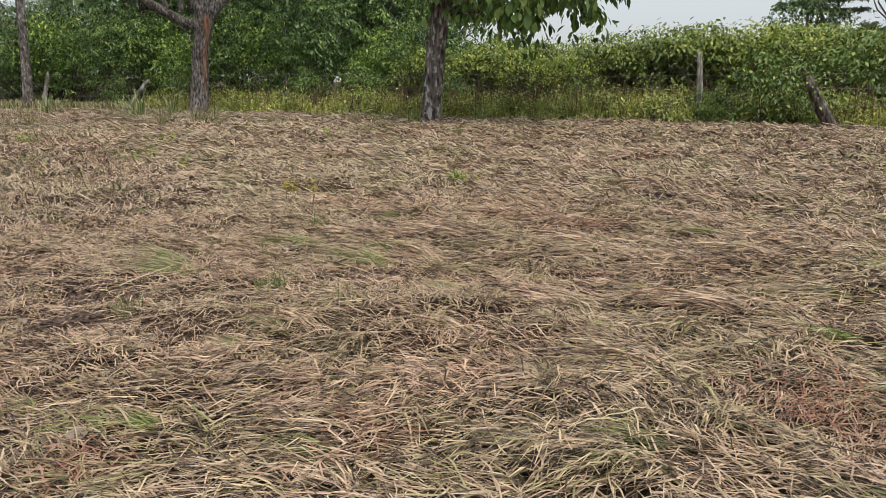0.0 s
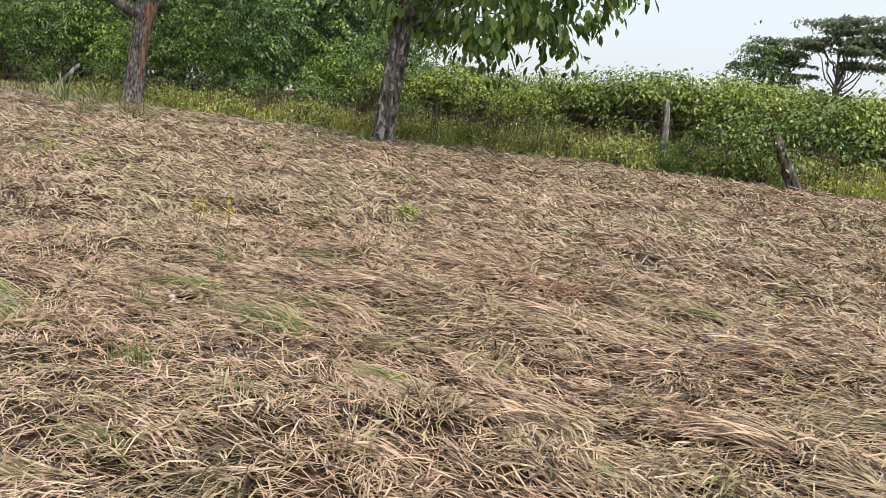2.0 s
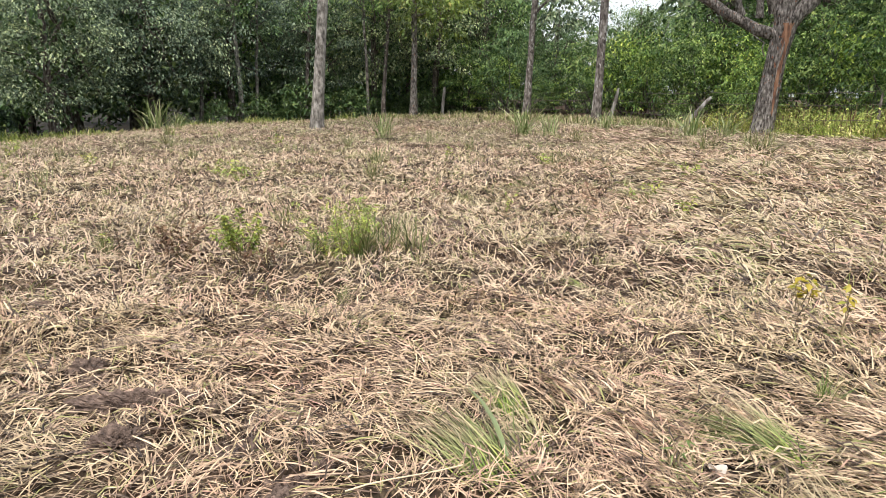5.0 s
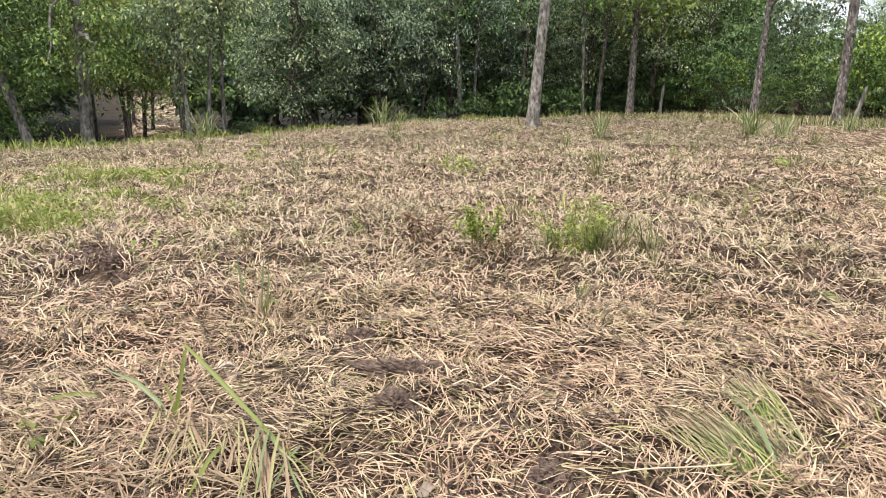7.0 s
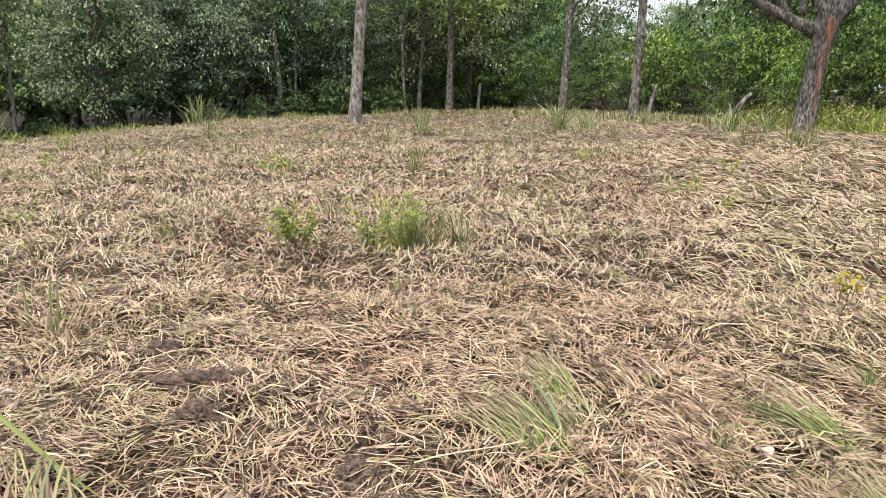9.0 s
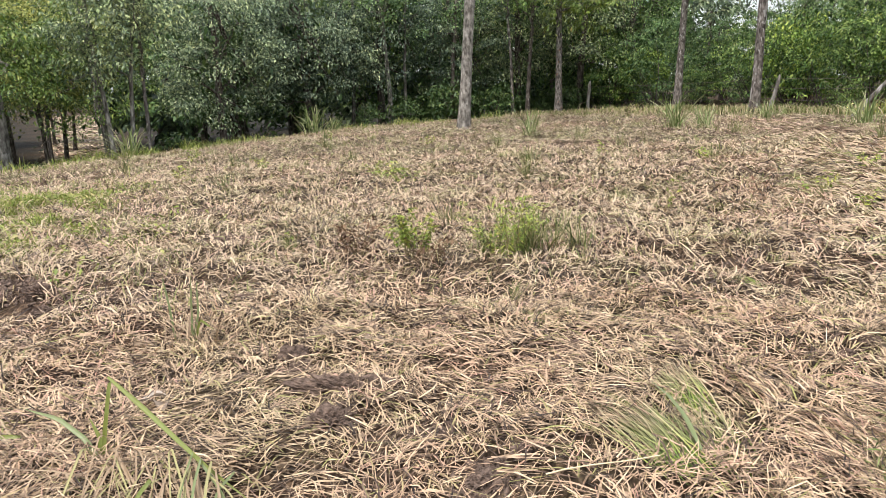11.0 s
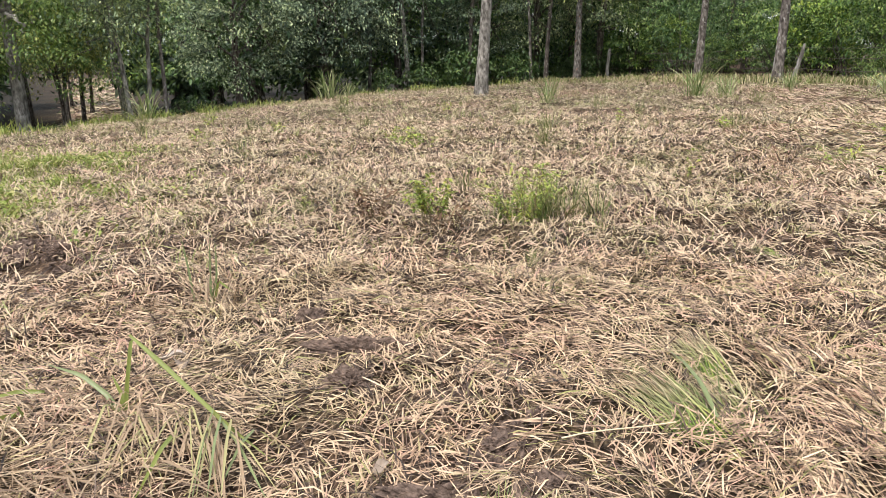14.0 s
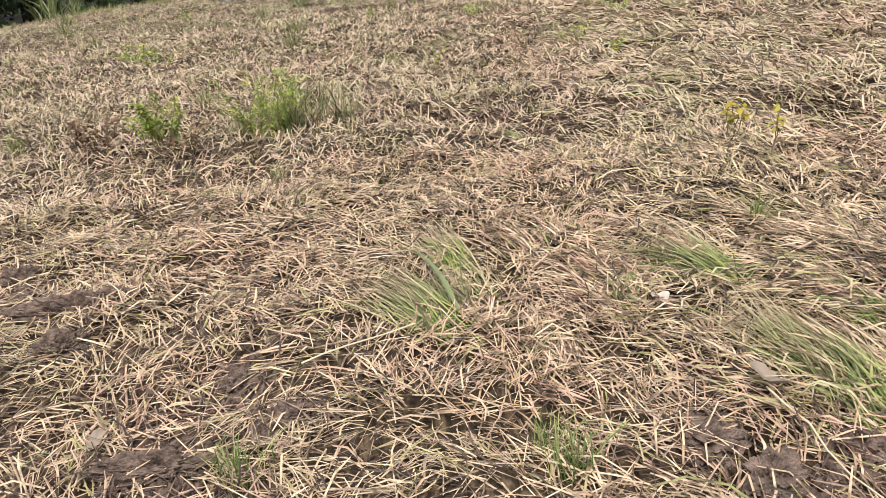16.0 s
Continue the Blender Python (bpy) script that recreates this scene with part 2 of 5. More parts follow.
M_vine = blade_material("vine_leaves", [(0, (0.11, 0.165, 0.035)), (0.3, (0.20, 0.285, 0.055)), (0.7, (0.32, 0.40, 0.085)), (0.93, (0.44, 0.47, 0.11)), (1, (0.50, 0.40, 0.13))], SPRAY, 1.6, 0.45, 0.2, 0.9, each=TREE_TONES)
M_twig = blade_material("dry_twigs", [(0, (0.07, 0.06, 0.055)), (1, (0.20, 0.175, 0.16))], through_light=0, rough=0.85)
# withered leaves, darkened to carry the shade under the thicket's top
M_dusk = blade_material("withered_shaded_leaves", [(0, (0.035, 0.05, 0.022)), (0.5, (0.075, 0.095, 0.04)), (0.75, (0.12, 0.105, 0.075)), (1, (0.19, 0.16, 0.13))], rough=0.6, through_light=0.15)
M_bigleaf = blade_material("broad_leaves", [(0, (0.0562, 0.102, 0.0264)), (0.4, (0.125, 0.204, 0.048)), (0.8, (0.237, 0.348, 0.09)), (1, (0.362, 0.444, 0.144))], rough=0.38, through_light=0.3)
M_bush = blade_material("bush_leaves", [(0, (0.045, 0.087, 0.0208)), (0.4, (0.112, 0.196, 0.0416)), (0.8, (0.21, 0.304, 0.065)), (1, (0.36, 0.406, 0.104))], SPRAY, 1.6, 0.45, 0.2, 0.7)
# leaves of distant trees, paler because the air's haze is put into their colour
M_far = blade_material("hazy_far_leaves", [(0, (0.12, 0.155, 0.09)), (1, (0.25, 0.29, 0.17))], rough=0.6, through_light=0.45)
M_bark_pale = bark_material("pale_bark", (0.09, 0.082, 0.072), (0.24, 0.225, 0.20), (0.40, 0.38, 0.345), (0.13, 0.118, 0.10), 13, (1, 1, 0.4), 0.58)
M_bark_grey = bark_material("grey_lichen_bark", (0.06, 0.052, 0.046), (0.15, 0.132, 0.118), (0.26, 0.235, 0.215), (0.36, 0.34, 0.315), 16, (1, 1, 0.4), 0.57)
M_bark_brown = bark_material("furrowed_brown_bark", (0.05, 0.043, 0.038), (0.185, 0.168, 0.152), (0.37, 0.345, 0.315), (0.26, 0.125, 0.075), 24, (1, 1, 0.28), 0.63, 0.12)
M_bark_dark = bark_material("dark_bark", (0.035, 0.028, 0.025), (0.11, 0.092, 0.080), (0.21, 0.185, 0.165), (0.33, 0.30, 0.27), 18, (1, 1, 0.22), 0.60)
M_bark_patched = bark_material("patched_grey_brown_bark", (0.04, 0.034, 0.03), (0.15, 0.128, 0.112), (0.29, 0.26, 0.235), (0.44, 0.41, 0.375), 15, (1, 1, 0.3), 0.55, 0.09)
M_post = bark_material("weathered_post_wood", (0.11, 0.10, 0.088), (0.26, 0.245, 0.22), (0.43, 0.415, 0.385), (0.16, 0.145, 0.125), 14, (1, 1, 0.12))
M_deadleaf = blade_material("dead_broad_leaf", [(0, (0.42, 0.36, 0.30)), (1, (0.60, 0.53, 0.46))], ((0.8, 0.75, 0.7), (1, 1, 1), (0.9, 0.85, 0.8)), 30, 0.7, 0.1)
M_darkleaf = blade_material("brown_dead_leaf", [(0, (0.20, 0.15, 0.115)), (1, (0.33, 0.27, 0.21))], ((0.7, 0.65, 0.6), (1, 1, 1), (0.9, 0.85, 0.8)), 30, 0.7, 0.1)
M_broad = blade_material("broad_grass_blade", [(0, (0.10, 0.14, 0.03)), (0.5, (0.17, 0.21, 0.05)), (1, (0.25, 0.26, 0.08))], ((0.8, 0.75, 0.5), (1, 1, 1), (1, 0.95, 0.8)), 12, 0.4, 0.25)
M_blue = blade_material("bluish_grass_blade", [(0, (0.13, 0.175, 0.07)), (1, (0.24, 0.275, 0.13))], ((0.8, 0.8, 0.7), (1, 1, 1), (1, 0.95, 0.85)), 12, 0.4, 0.2)
M_husk = blade_material("dry_husk_leaves", [(0, (0.128, 0.0858, 0.057)), (0.3, (0.24, 0.168, 0.106)), (0.7, (0.344, 0.254, 0.167)), (1, (0.44, 0.343, 0.228))], ((0.8, 0.72, 0.62), (1, 1, 1), (0.9, 0.88, 0.8)), 14, 0.55, 0.15)
M_weed = blade_material("fresh_weeds", [(0, (0.12, 0.17, 0.03)), (0.5, (0.24, 0.29, 0.06)), (0.85, (0.36, 0.36, 0.11)), (1, (0.45, 0.38, 0.18))], rough=0.5)
M_stalk = blade_material("pale_stalk", [(0, (0.52, 0.43, 0.28)), (1, (0.66, 0.56, 0.38))], ((0.8, 0.75, 0.7), (1, 1, 1), (0.9, 0.85, 0.8)), 20, 0.5, 0)
m, n, l, p = mat("rusty_wire")
p.inputs["Base Color"].default_value, p.inputs["Metallic"].default_value, p.inputs["Roughness"].default_value = (0.16, 0.13, 0.11, 1), 0.7, 0.65
M_wire = m

# ---- shape helpers ----
RNG = np.random.default_rng(7)


def mesh_np(name, verts, faces, material, smooth=False):
    """A mesh from arrays: vertices (n, 3) and faces (m, k)."""
    me = bpy.data.meshes.new(name)
    verts, faces = np.asarray(verts, np.float32), np.asarray(faces, np.int32)
    me.vertices.add(len(verts))
    me.vertices.foreach_set("co", verts.ravel())
    me.loops.add(faces.size)
    me.loops.foreach_set("vertex_index", faces.ravel())
    me.polygons.add(len(faces))
    me.polygons.foreach_set("loop_start", np.arange(len(faces), dtype=np.int32) * faces.shape[1])
    if smooth:
        me.polygons.foreach_set("use_smooth", np.ones(len(faces), bool))
    me.update(calc_edges=True)
    me.materials.append(material)
    return me


def part(name, me, parent, label=""):
    ob = new(name, me)
    ob.parent = parent
    return tagged(ob, label)


def vnoise(x, y, scale, seed=0):
    """Smooth value noise in -1..1 over arrays."""
    x, y = np.asarray(x, float) * scale + seed * 17.31, np.asarray(y, float) * scale + seed * 9.77
    xi, yi = np.floor(x), np.floor(y)
    fx, fy = x - xi, y - yi
    fx, fy = fx * fx * (3 - 2 * fx), fy * fy * (3 - 2 * fy)

    def h(a, b):
        s = np.sin(a * 127.1 + b * 311.7 + seed * 74.7) * 43758.5453
        return (s - np.floor(s)) * 2 - 1
    return (h(xi, yi) * (1 - fx) + h(xi + 1, yi) * fx) * (1 - fy) + (h(xi, yi + 1) * (1 - fx) + h(xi + 1, yi + 1) * fx) * fy


def smooth(a, b, x):
    t = np.clip((np.asarray(x, float) - a) / (b - a), 0, 1)
    return t * t * (3 - 2 * t)


def crest(x):
    """How far out (y) the mown field reaches before it falls away."""
    return np.interp(x, [-60, -25, -17, -13.2, -12, -10, -6, 0, 8, 40], [4, 10, 16, 20, 25, 29.5, 32, 37, 50, 60])


def gz(x, y):
    """Height of the ground, without its small lumps."""
    x, y = np.asarray(x, float), np.asarray(y, float)
    z = 0.035 * np.clip(x, -40, 40) - 0.035 * np.clip(-8 - x, 0, 10)
    fall = smooth(-1.0, 9.0, y - crest(x)) * (1 - smooth(-3, 6, x))
    return z - 1.5 * fall + 0.05 * vnoise(x, y, 0.12, 3) * smooth(6, 14, np.hypot(x, y))


SOIL_PLACES = [(-3.7, 4.4, 0.55), (-4.3, 4.7, 0.5), (-3.1, 4.7, 0.3), (-1.07, 2.79, 0.2), (-1.1, 3.12, 0.26), (-1.54, 3.52, 0.2), (-0.41, 2.46, 0.24), (-0.64, 2.8, 0.2), (-0.89, 4.39, 0.28), (-0.15, 3.6, 0.2),
        (-0.55, 2.05, 0.26), (-0.22, 2.17, 0.2), (1.14, 3.71, 0.32), (0.83, 1.89, 0.2), (1.19, 1.76, 0.25), (0.95, 1.6, 0.25), (1.16, 2.82, 0.14), (1.5, 0.95, 0.22), (2.26, 0.45, 0.25), (-1.9, 6.2, 0.3), (0.1, 7.1, 0.3), (-3.4, 6.4, 0.3),
        (2.1, 6.0, 0.25), (5.0, 2.0, 0.25), (7.3, 2.8, 0.3), (3.3, 8.0, 0.3), (-2.2, 9.0, 0.35), (1.2, 11.0, 0.4), (-4.6, 8.2, 0.4), (5.6, 7.6, 0.35), (-0.6, 13.5, 0.5), (4.4, 11.5, 0.45), (-5.5, 12.8, 0.5), (8.6, 6.0, 0.4), (7.2, 11.0, 0.5), (2.6, 15.5, 0.6)]
SOIL = [(x, y, r * (0.5 if math.hypot(x, y) < 4.2 else 0.7)) for x, y, r in SOIL_PLACES]


def lumps(x, y):
    """Clods, ruts and hollows of the field."""
    near = 1 - smooth(14, 30, np.hypot(x, y))
    z = -0.03 + 0.04 * vnoise(x, y, 1.1, 1) + 0.035 * vnoise(x, y, 2.7, 2) + 0.024 * vnoise(x, y, 6, 4)
    bare = bareness(x, y)
    return (z + bare * (0.035 * vnoise(x, y, 11, 5) + 0.012 * vnoise(x, y, 25, 6) - 0.015)) * near


def bareness(x, y):
    b = np.zeros(np.shape(x))
    for cx, cy, r in SOIL:
        d = np.hypot(x - cx, y - cy) + 0.12 * vnoise(x, y, 5, 8)
        b = np.maximum(b, 1 - smooth(0.2 * r, 0.85 * r, d))
    return b


def ground_at(x, y):
    return gz(x, y) + lumps(x, y)


def tube(points, radii, sides=9, rough=0.0, seed=0, start=0):
    """Vertices and quads of a tapered limb along points."""
    P, R = np.asarray(points, float), np.asarray(radii, float)
    T = np.gradient(P, axis=0)
    T /= np.linalg.norm(T, axis=1)[:, None]
    ref = np.array([0.31, 0.95, 0.05])
    A = np.cross(T, ref)
    A /= np.linalg.norm(A, axis=1)[:, None]
    B = np.cross(T, A)
    a = np.linspace(0, 2 * np.pi, sides, endpoint=False)
    rr = R[:, None] * (1 + rough * np.sin(a * 3 + seed) * 0.4 + 0.5 * rough * vnoise(np.arange(len(P))[:, None] * 0.3 + a * 0, a[None, :] * 5.0 + np.zeros((len(P), 1)), 1.0, seed + 5) + rough * vnoise(np.arange(len(P))[:, None] * 0.7 + a * 0, a[None, :] * 1.5 + np.zeros((len(P), 1)), 1.0, seed))
    V = P[:, None, :] + rr[:, :, None] * (np.cos(a)[None, :, None] * A[:, None, :] + np.sin(a)[None, :, None] * B[:, None, :])
    F = []
    for i in range(len(P) - 1):
        for j in range(sides):
            k = (j + 1) % sides
            F.append((start + i * sides + j, start + i * sides + k, start + (i + 1) * sides + k, start + (i + 1) * sides + j))
    return V.reshape(-1, 3), F


def limb_mesh(name, limbs, material, sides=9, rough=0.12):
    """One mesh of several limbs; each is (points, radii)."""
    V, F = [], []
    count = 0
    for k, (pts, rad) in enumerate(limbs):
        v, f = tube(pts, rad, sides, rough, k + 1, count)
        V.append(v)
        F += f
        count += len(v)
    return mesh_np(name, np.vstack(V), F, material, smooth=True)


def bend(p0, p1, n=7, wob=0.1, rng=RNG, sag=0.0):
    """A crooked way from p0 to p1."""
    t = np.linspace(0, 1, n)[:, None]
    p0, p1 = np.asarray(p0, float), np.asarray(p1, float)
    w = rng.normal(0, wob, (n, 3)) * np.sin(np.pi * t)
    w[:, 2] *= 0.5
    out = p0 + (p1 - p0) * t + w
    out[:, 2] += sag * np.sin(np.pi * t[:, 0])
    return out


def leaves(centers, heading, droop, length, width, rng, fold=0.25, oval=False):
    """Folded leaf blades, pointed or oval: arrays of vertices and triangles."""
    n = len(centers)
    d = np.stack([np.cos(heading) * np.cos(droop), np.sin(heading) * np.cos(droop), -np.sin(droop)], 1)
    side = np.stack([-np.sin(heading), np.cos(heading), rng.normal(0, 0.35, n)], 1)
    side /= np.linalg.norm(side, axis=1)[:, None]
    up = np.cross(d, side)
    L, Wd = np.asarray(length)[:, None], np.asarray(width)[:, None]
    base = centers - d * L * 0.5
    tip = centers + d * L * 0.5
    if oval:
        rim = [centers + d * L * f + o * side * Wd * w + up * Wd * fold * 1.6 * w for o, f, w in ((1, -0.24, 0.40), (1, 0.12, 0.47), (-1, 0.12, 0.47), (-1, -0.24, 0.40))]
        V = np.stack([base, rim[0], rim[1], tip - up * L * 0.10, rim[2], rim[3]], 1).reshape(-1, 3)
        k = np.arange(n)[:, None] * 6
        F = np.vstack([k + np.array([f]) for f in ((0, 2, 1), (0, 3, 2), (0, 4, 3), (0, 5, 4))])
        return V, F
    mid = centers - d * L * 0.05
    a = mid + side * Wd * 0.5 + up * Wd * fold
    b = mid - side * Wd * 0.5 + up * Wd * fold
    V = np.stack([base, a, tip, b], 1).reshape(-1, 3)
    k = np.arange(n)[:, None] * 4
    F = np.vstack([k + np.array([[0, 2, 1]]), k + np.array([[0, 3, 2]])])
    return V, F


def crown_points(rng, n_clumps, per, cx, cy, cz, rx, ry, rz, spread, flat=0.45, hollow=0.35, dome=True):
    """Leaf centres in uneven sprays that fill an ellipsoid with gaps; dome: each spray is a bowed roof of leaves. Gives clump centres, leaf centres, headings and droops."""
    u = rng.normal(size=(n_clumps, 3))
    u /= np.linalg.norm(u, axis=1)[:, None]
    r = rng.uniform(hollow, 1.0, n_clumps) ** 0.6 * rng.uniform(0.75, 1.12, n_clumps)
    C = u * r[:, None] * np.array([rx, ry, rz]) + np.array([cx, cy, cz])
    k = rng.integers(per // 2, per * 3 // 2, n_clumps)
    cc = np.repeat(C, k, axis=0)
    s = np.repeat(rng.uniform(0.55, 1.35, n_clumps) * spread, k)
    v = rng.normal(size=cc.shape)
    if dome:
        v /= np.linalg.norm(v, axis=1)[:, None]
        v[:, 2] = np.abs(v[:, 2]) * 1.05 - 0.2
        tilt = np.repeat(rng.normal(0, 0.25, (n_clumps, 2)), k, axis=0)
        off = v * (s * rng.uniform(0.55, 1.1, len(s)))[:, None] * np.array([0.9, 0.9, 0.62])
        off[:, 2] += (off[:, :2] * tilt).sum(1)
        droop = 0.1 + 0.75 * (1 - v[:, 2]) + rng.normal(0, 0.3, len(s))
    else:
        off = np.clip(v, -1.9, 1.9) * s[:, None] * np.array([0.55, 0.55, 0.55 * flat])
        off[:, 2] -= 0.25 * (off[:, 0] ** 2 + off[:, 1] ** 2) / np.maximum(s, 0.05)
        droop = rng.normal(0.62, 0.42, len(s))
    return C, cc + off, np.arctan2(off[:, 1], off[:, 0]), droop


def crown_mesh(name, seed, material, n_clumps, per, centre, radii, spread, leaf, flat=0.45, hollow=0.35, wide=0.45, dome=True, hang=0.0):
    rng = np.random.default_rng(seed)
    C, P, head, droop = crown_points(rng, n_clumps, per, *centre, *radii, spread, flat, hollow, dome)
    n = len(P)
    L = rng.uniform(0.65, 1.35, n) * leaf
    out = np.arctan2(P[:, 1] - centre[1], P[:, 0] - centre[0])
    head = np.where(rng.uniform(0, 1, n) < (0.2 if dome else 0.55), out, head)
    V, F = leaves(P, head + rng.normal(0, 0.6, n), droop + hang, L, L * wide * rng.uniform(0.8, 1.2, n), rng, 0.14, hang > 0)
    return C, mesh_np(name, V, F, material)


def blades(x, y, z, ang, length, width, lift, arch, roll, rng, segs=2, rise=None, curl=0.2, tip=0.25, ridge=0.0, bow=0.0):
    """Lying ribbons of grass: n blades with segs pieces each. lift: start height; rise: height of the far end; ridge: how far the middle stands proud of the edges, in half widths."""
    n = len(x)
    t = np.linspace(0, 1, segs + 1)
    rise = np.zeros(n) if rise is None else rise
    curl = rng.normal(0, 1, n) * curl + bow
    a = ang[:, None] + curl[:, None] * (t[None, :] - 0.3)
    cx = x[:, None] + np.cumsum(np.concatenate([np.zeros((n, 1)), np.cos(a[:, :-1]) * length[:, None] / segs], 1), 1)
    cy = y[:, None] + np.cumsum(np.concatenate([np.zeros((n, 1)), np.sin(a[:, :-1]) * length[:, None] / segs], 1), 1)
    cz = z[:, None] + lift[:, None] + rise[:, None] * t[None, :] + arch[:, None] * np.sin(np.pi * t)[None, :]
    w = width[:, None] * np.interp(t, [0, 0.3, 0.75, 1], [max(0.8, tip), 1, max(0.85, tip), tip])[None, :] * 0.5
    sx, sy = -np.sin(a) * np.cos(roll)[:, None], np.cos(a) * np.cos(roll)[:, None]
    sz = np.sin(roll)[:, None] * np.ones_like(sx)
    rows = [np.stack([cx + sx * w, cy + sy * w, cz + sz * w], 2), np.stack([cx - sx * w, cy - sy * w, cz - sz * w], 2)]
    if ridge:
        rows.insert(1, np.stack([cx, cy, cz + ridge * w], 2))
    c = len(rows)
    V = np.stack(rows, 2).reshape(-1, 3)
    k = (np.arange(n) * (segs + 1) * c)[:, None]
    F = np.vstack([k + np.array([[c * s + j, c * s + j + 1, c * s + c + j + 1, c * s + c + j]]) for s in range(segs) for j in range(c - 1)])
    return V, F


def join(pieces):
    V, F, c = [], [], 0
    mixed = len({f.shape[1] for v, f in pieces}) > 1
    for v, f in pieces:
        if mixed and f.shape[1] == 4:
            f = np.vstack([f[:, [0, 1, 2]], f[:, [0, 2, 3]]])
        V.append(v)
        F.append(f + c)
        c += len(v)
    return np.vstack(V), np.vstack(F)


# ---- ground ----
def axis(lo, hi, step, far_lo, far_hi):
    mid = np.arange(lo, hi, step)
    g = 1.10
    right, s = [hi], step
    while right[-1] < far_hi:
        s *= g
        right.append(right[-1] + s)
    left, s = [lo], step
    while left[-1] > far_lo:
        s *= g
        left.append(left[-1] - s)
    return np.array(left[:0:-1] + list(mid) + right)


gx, gy = axis(-7, 10, 0.12, -1800, 1800), axis(-1.5, 13, 0.12, -1800, 1800)
GX, GY = np.meshgrid(gx, gy)
GZ = ground_at(GX, GY)
nx, ny = len(gx), len(gy)
idx = np.arange(nx * ny).reshape(ny, nx)
quads = np.stack([idx[:-1, :-1], idx[:-1, 1:], idx[1:, 1:], idx[1:, :-1]], 2).reshape(-1, 4)
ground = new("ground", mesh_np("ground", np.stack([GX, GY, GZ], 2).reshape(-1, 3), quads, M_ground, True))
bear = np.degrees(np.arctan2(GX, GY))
# where the ground takes the litter colour darkened for canopy shade
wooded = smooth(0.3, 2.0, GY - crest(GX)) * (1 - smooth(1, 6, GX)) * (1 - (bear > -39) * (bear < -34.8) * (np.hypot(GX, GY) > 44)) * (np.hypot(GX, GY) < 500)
ground.data.attributes.new("shaded_leaf_litter", "FLOAT", "POINT").data.foreach_set("value", wooded.astype(np.float32).ravel())
tagged(ground, "uneven field soil covered with dry mown grass litter", "ground", kind="structure")

# ---- mown grass ----
def in_field(x, y):
    """1 on the mown field, 0 past its edge."""
    right = np.interp(y, [-30, 3, 7, 11, 17, 23, 27, 34], [30, 16.5, 14.0, 11.6, 9.2, 6.6, 4.6, 2.0])
    return (x < right + 0.4 * vnoise(x, y, 1.0, 21)) & (y < crest(x) + 0.5) & (y < 34)


def scatter(n, r0, r1, a0, a1, cx=0.0, cy=0.0, power=1.0):
    """Random places in a fan (bearings in degrees from +y towards +x)."""
    r = np.sqrt(RNG.uniform(r0 ** 2, r1 ** 2, n)) if power == 1.0 else r0 + (r1 - r0) * RNG.uniform(0, 1, n) ** power
    a = np.radians(RNG.uniform(a0, a1, n))
    return cx + r * np.sin(a), cy + r * np.cos(a)


WAY = [(-1.7, -2.0), (-0.8, -1.0), (0.0, 0.3)]
FANS = [(-1.64, -1.9, 4, 84), (-0.8, -1.0, 8, 86), (-0.3, -0.4, -20, 74), (0.0, 0.2, -54, 62)]


def reach(x, y):
    """Distance from the trodden line across the field."""
    best = np.full(np.shape(x), 1e9)
    for (ax, ay), (bx, by) in zip(WAY[:-1], WAY[1:]):
        ux, uy = bx - ax, by - ay
        t = np.clip(((x - ax) * ux + (y - ay) * uy) / (ux * ux + uy * uy), 0, 1)
        best = np.minimum(best, np.hypot(x - ax - t * ux, y - ay - t * uy))
    return best


def open_side(x, y):
    """True on the side of the field that lies before the line."""
    out = np.zeros(np.shape(x), bool)
    for cx, cy, a0, a1 in FANS:
        b = np.degrees(np.arctan2(x - cx, y - cy))
        out |= (b > a0) & (b < a1)
    return out


def sow(density, d0, d1, side=True):
    """Random places on the field, so many to the square metre, between two distances from the line."""
    lo, hi = np.array((-1.7 - d1, -2.0 - d1)), np.array((d1, 0.3 + d1))
    if side:
        lo, hi = np.maximum(lo, (-1.7 - 0.85 * d1, -3.0)), np.minimum(hi, (18.0, 37.0))
    n = int(density * np.prod(hi - lo))
    x, y = RNG.uniform(lo[0], hi[0], n), RNG.uniform(lo[1], hi[1], n)
    d = reach(x, y) * RNG.uniform(0.93, 1.07, n)
    keep = (d >= d0) & (d < d1) & (open_side(x, y) == side) & in_field(x, y)
    return x[keep], y[keep]


def grain(x, y):
    """How much coarser the litter is laid, by distance from the line."""
    return np.interp(reach(x, y), [1.8, 3.0, 4.5, 6.0, 10.0, 16.0, 26.0], [0.95, 1.15, 1.45, 1.75, 2.5, 3.3, 4.4])


def combed(x, y):
    """The way in which the cut grass lies, by place."""
    return 2.12 + 0.25 * smooth(3, 9, x) + 0.6 * vnoise(x, y, 0.55, 31) + 0.75 * vnoise(x, y, 1.6, 32)


def chopped(x, y):
    """1 where the litter is short and tangled, 0 where long grass lies combed."""
    return 1 - 0.9 * np.maximum(smooth(-0.1, 1.3, x - 0.16 * y + 0.6 * vnoise(x, y, 0.7, 33)), 1 - smooth(0.2, 1.9, y + 0.4 * x + 0.5 * vnoise(x, y, 0.8, 36)))


def heap(x, y):
    """Small heaps and hollows of the litter, 0..1."""
    return np.clip(0.5 + 0.5 * vnoise(x, y, 3.1, 51) + 0.35 * vnoise(x, y, 1.2, 52) + 0.3 * vnoise(x, y, 7.5, 53), 0, 1)


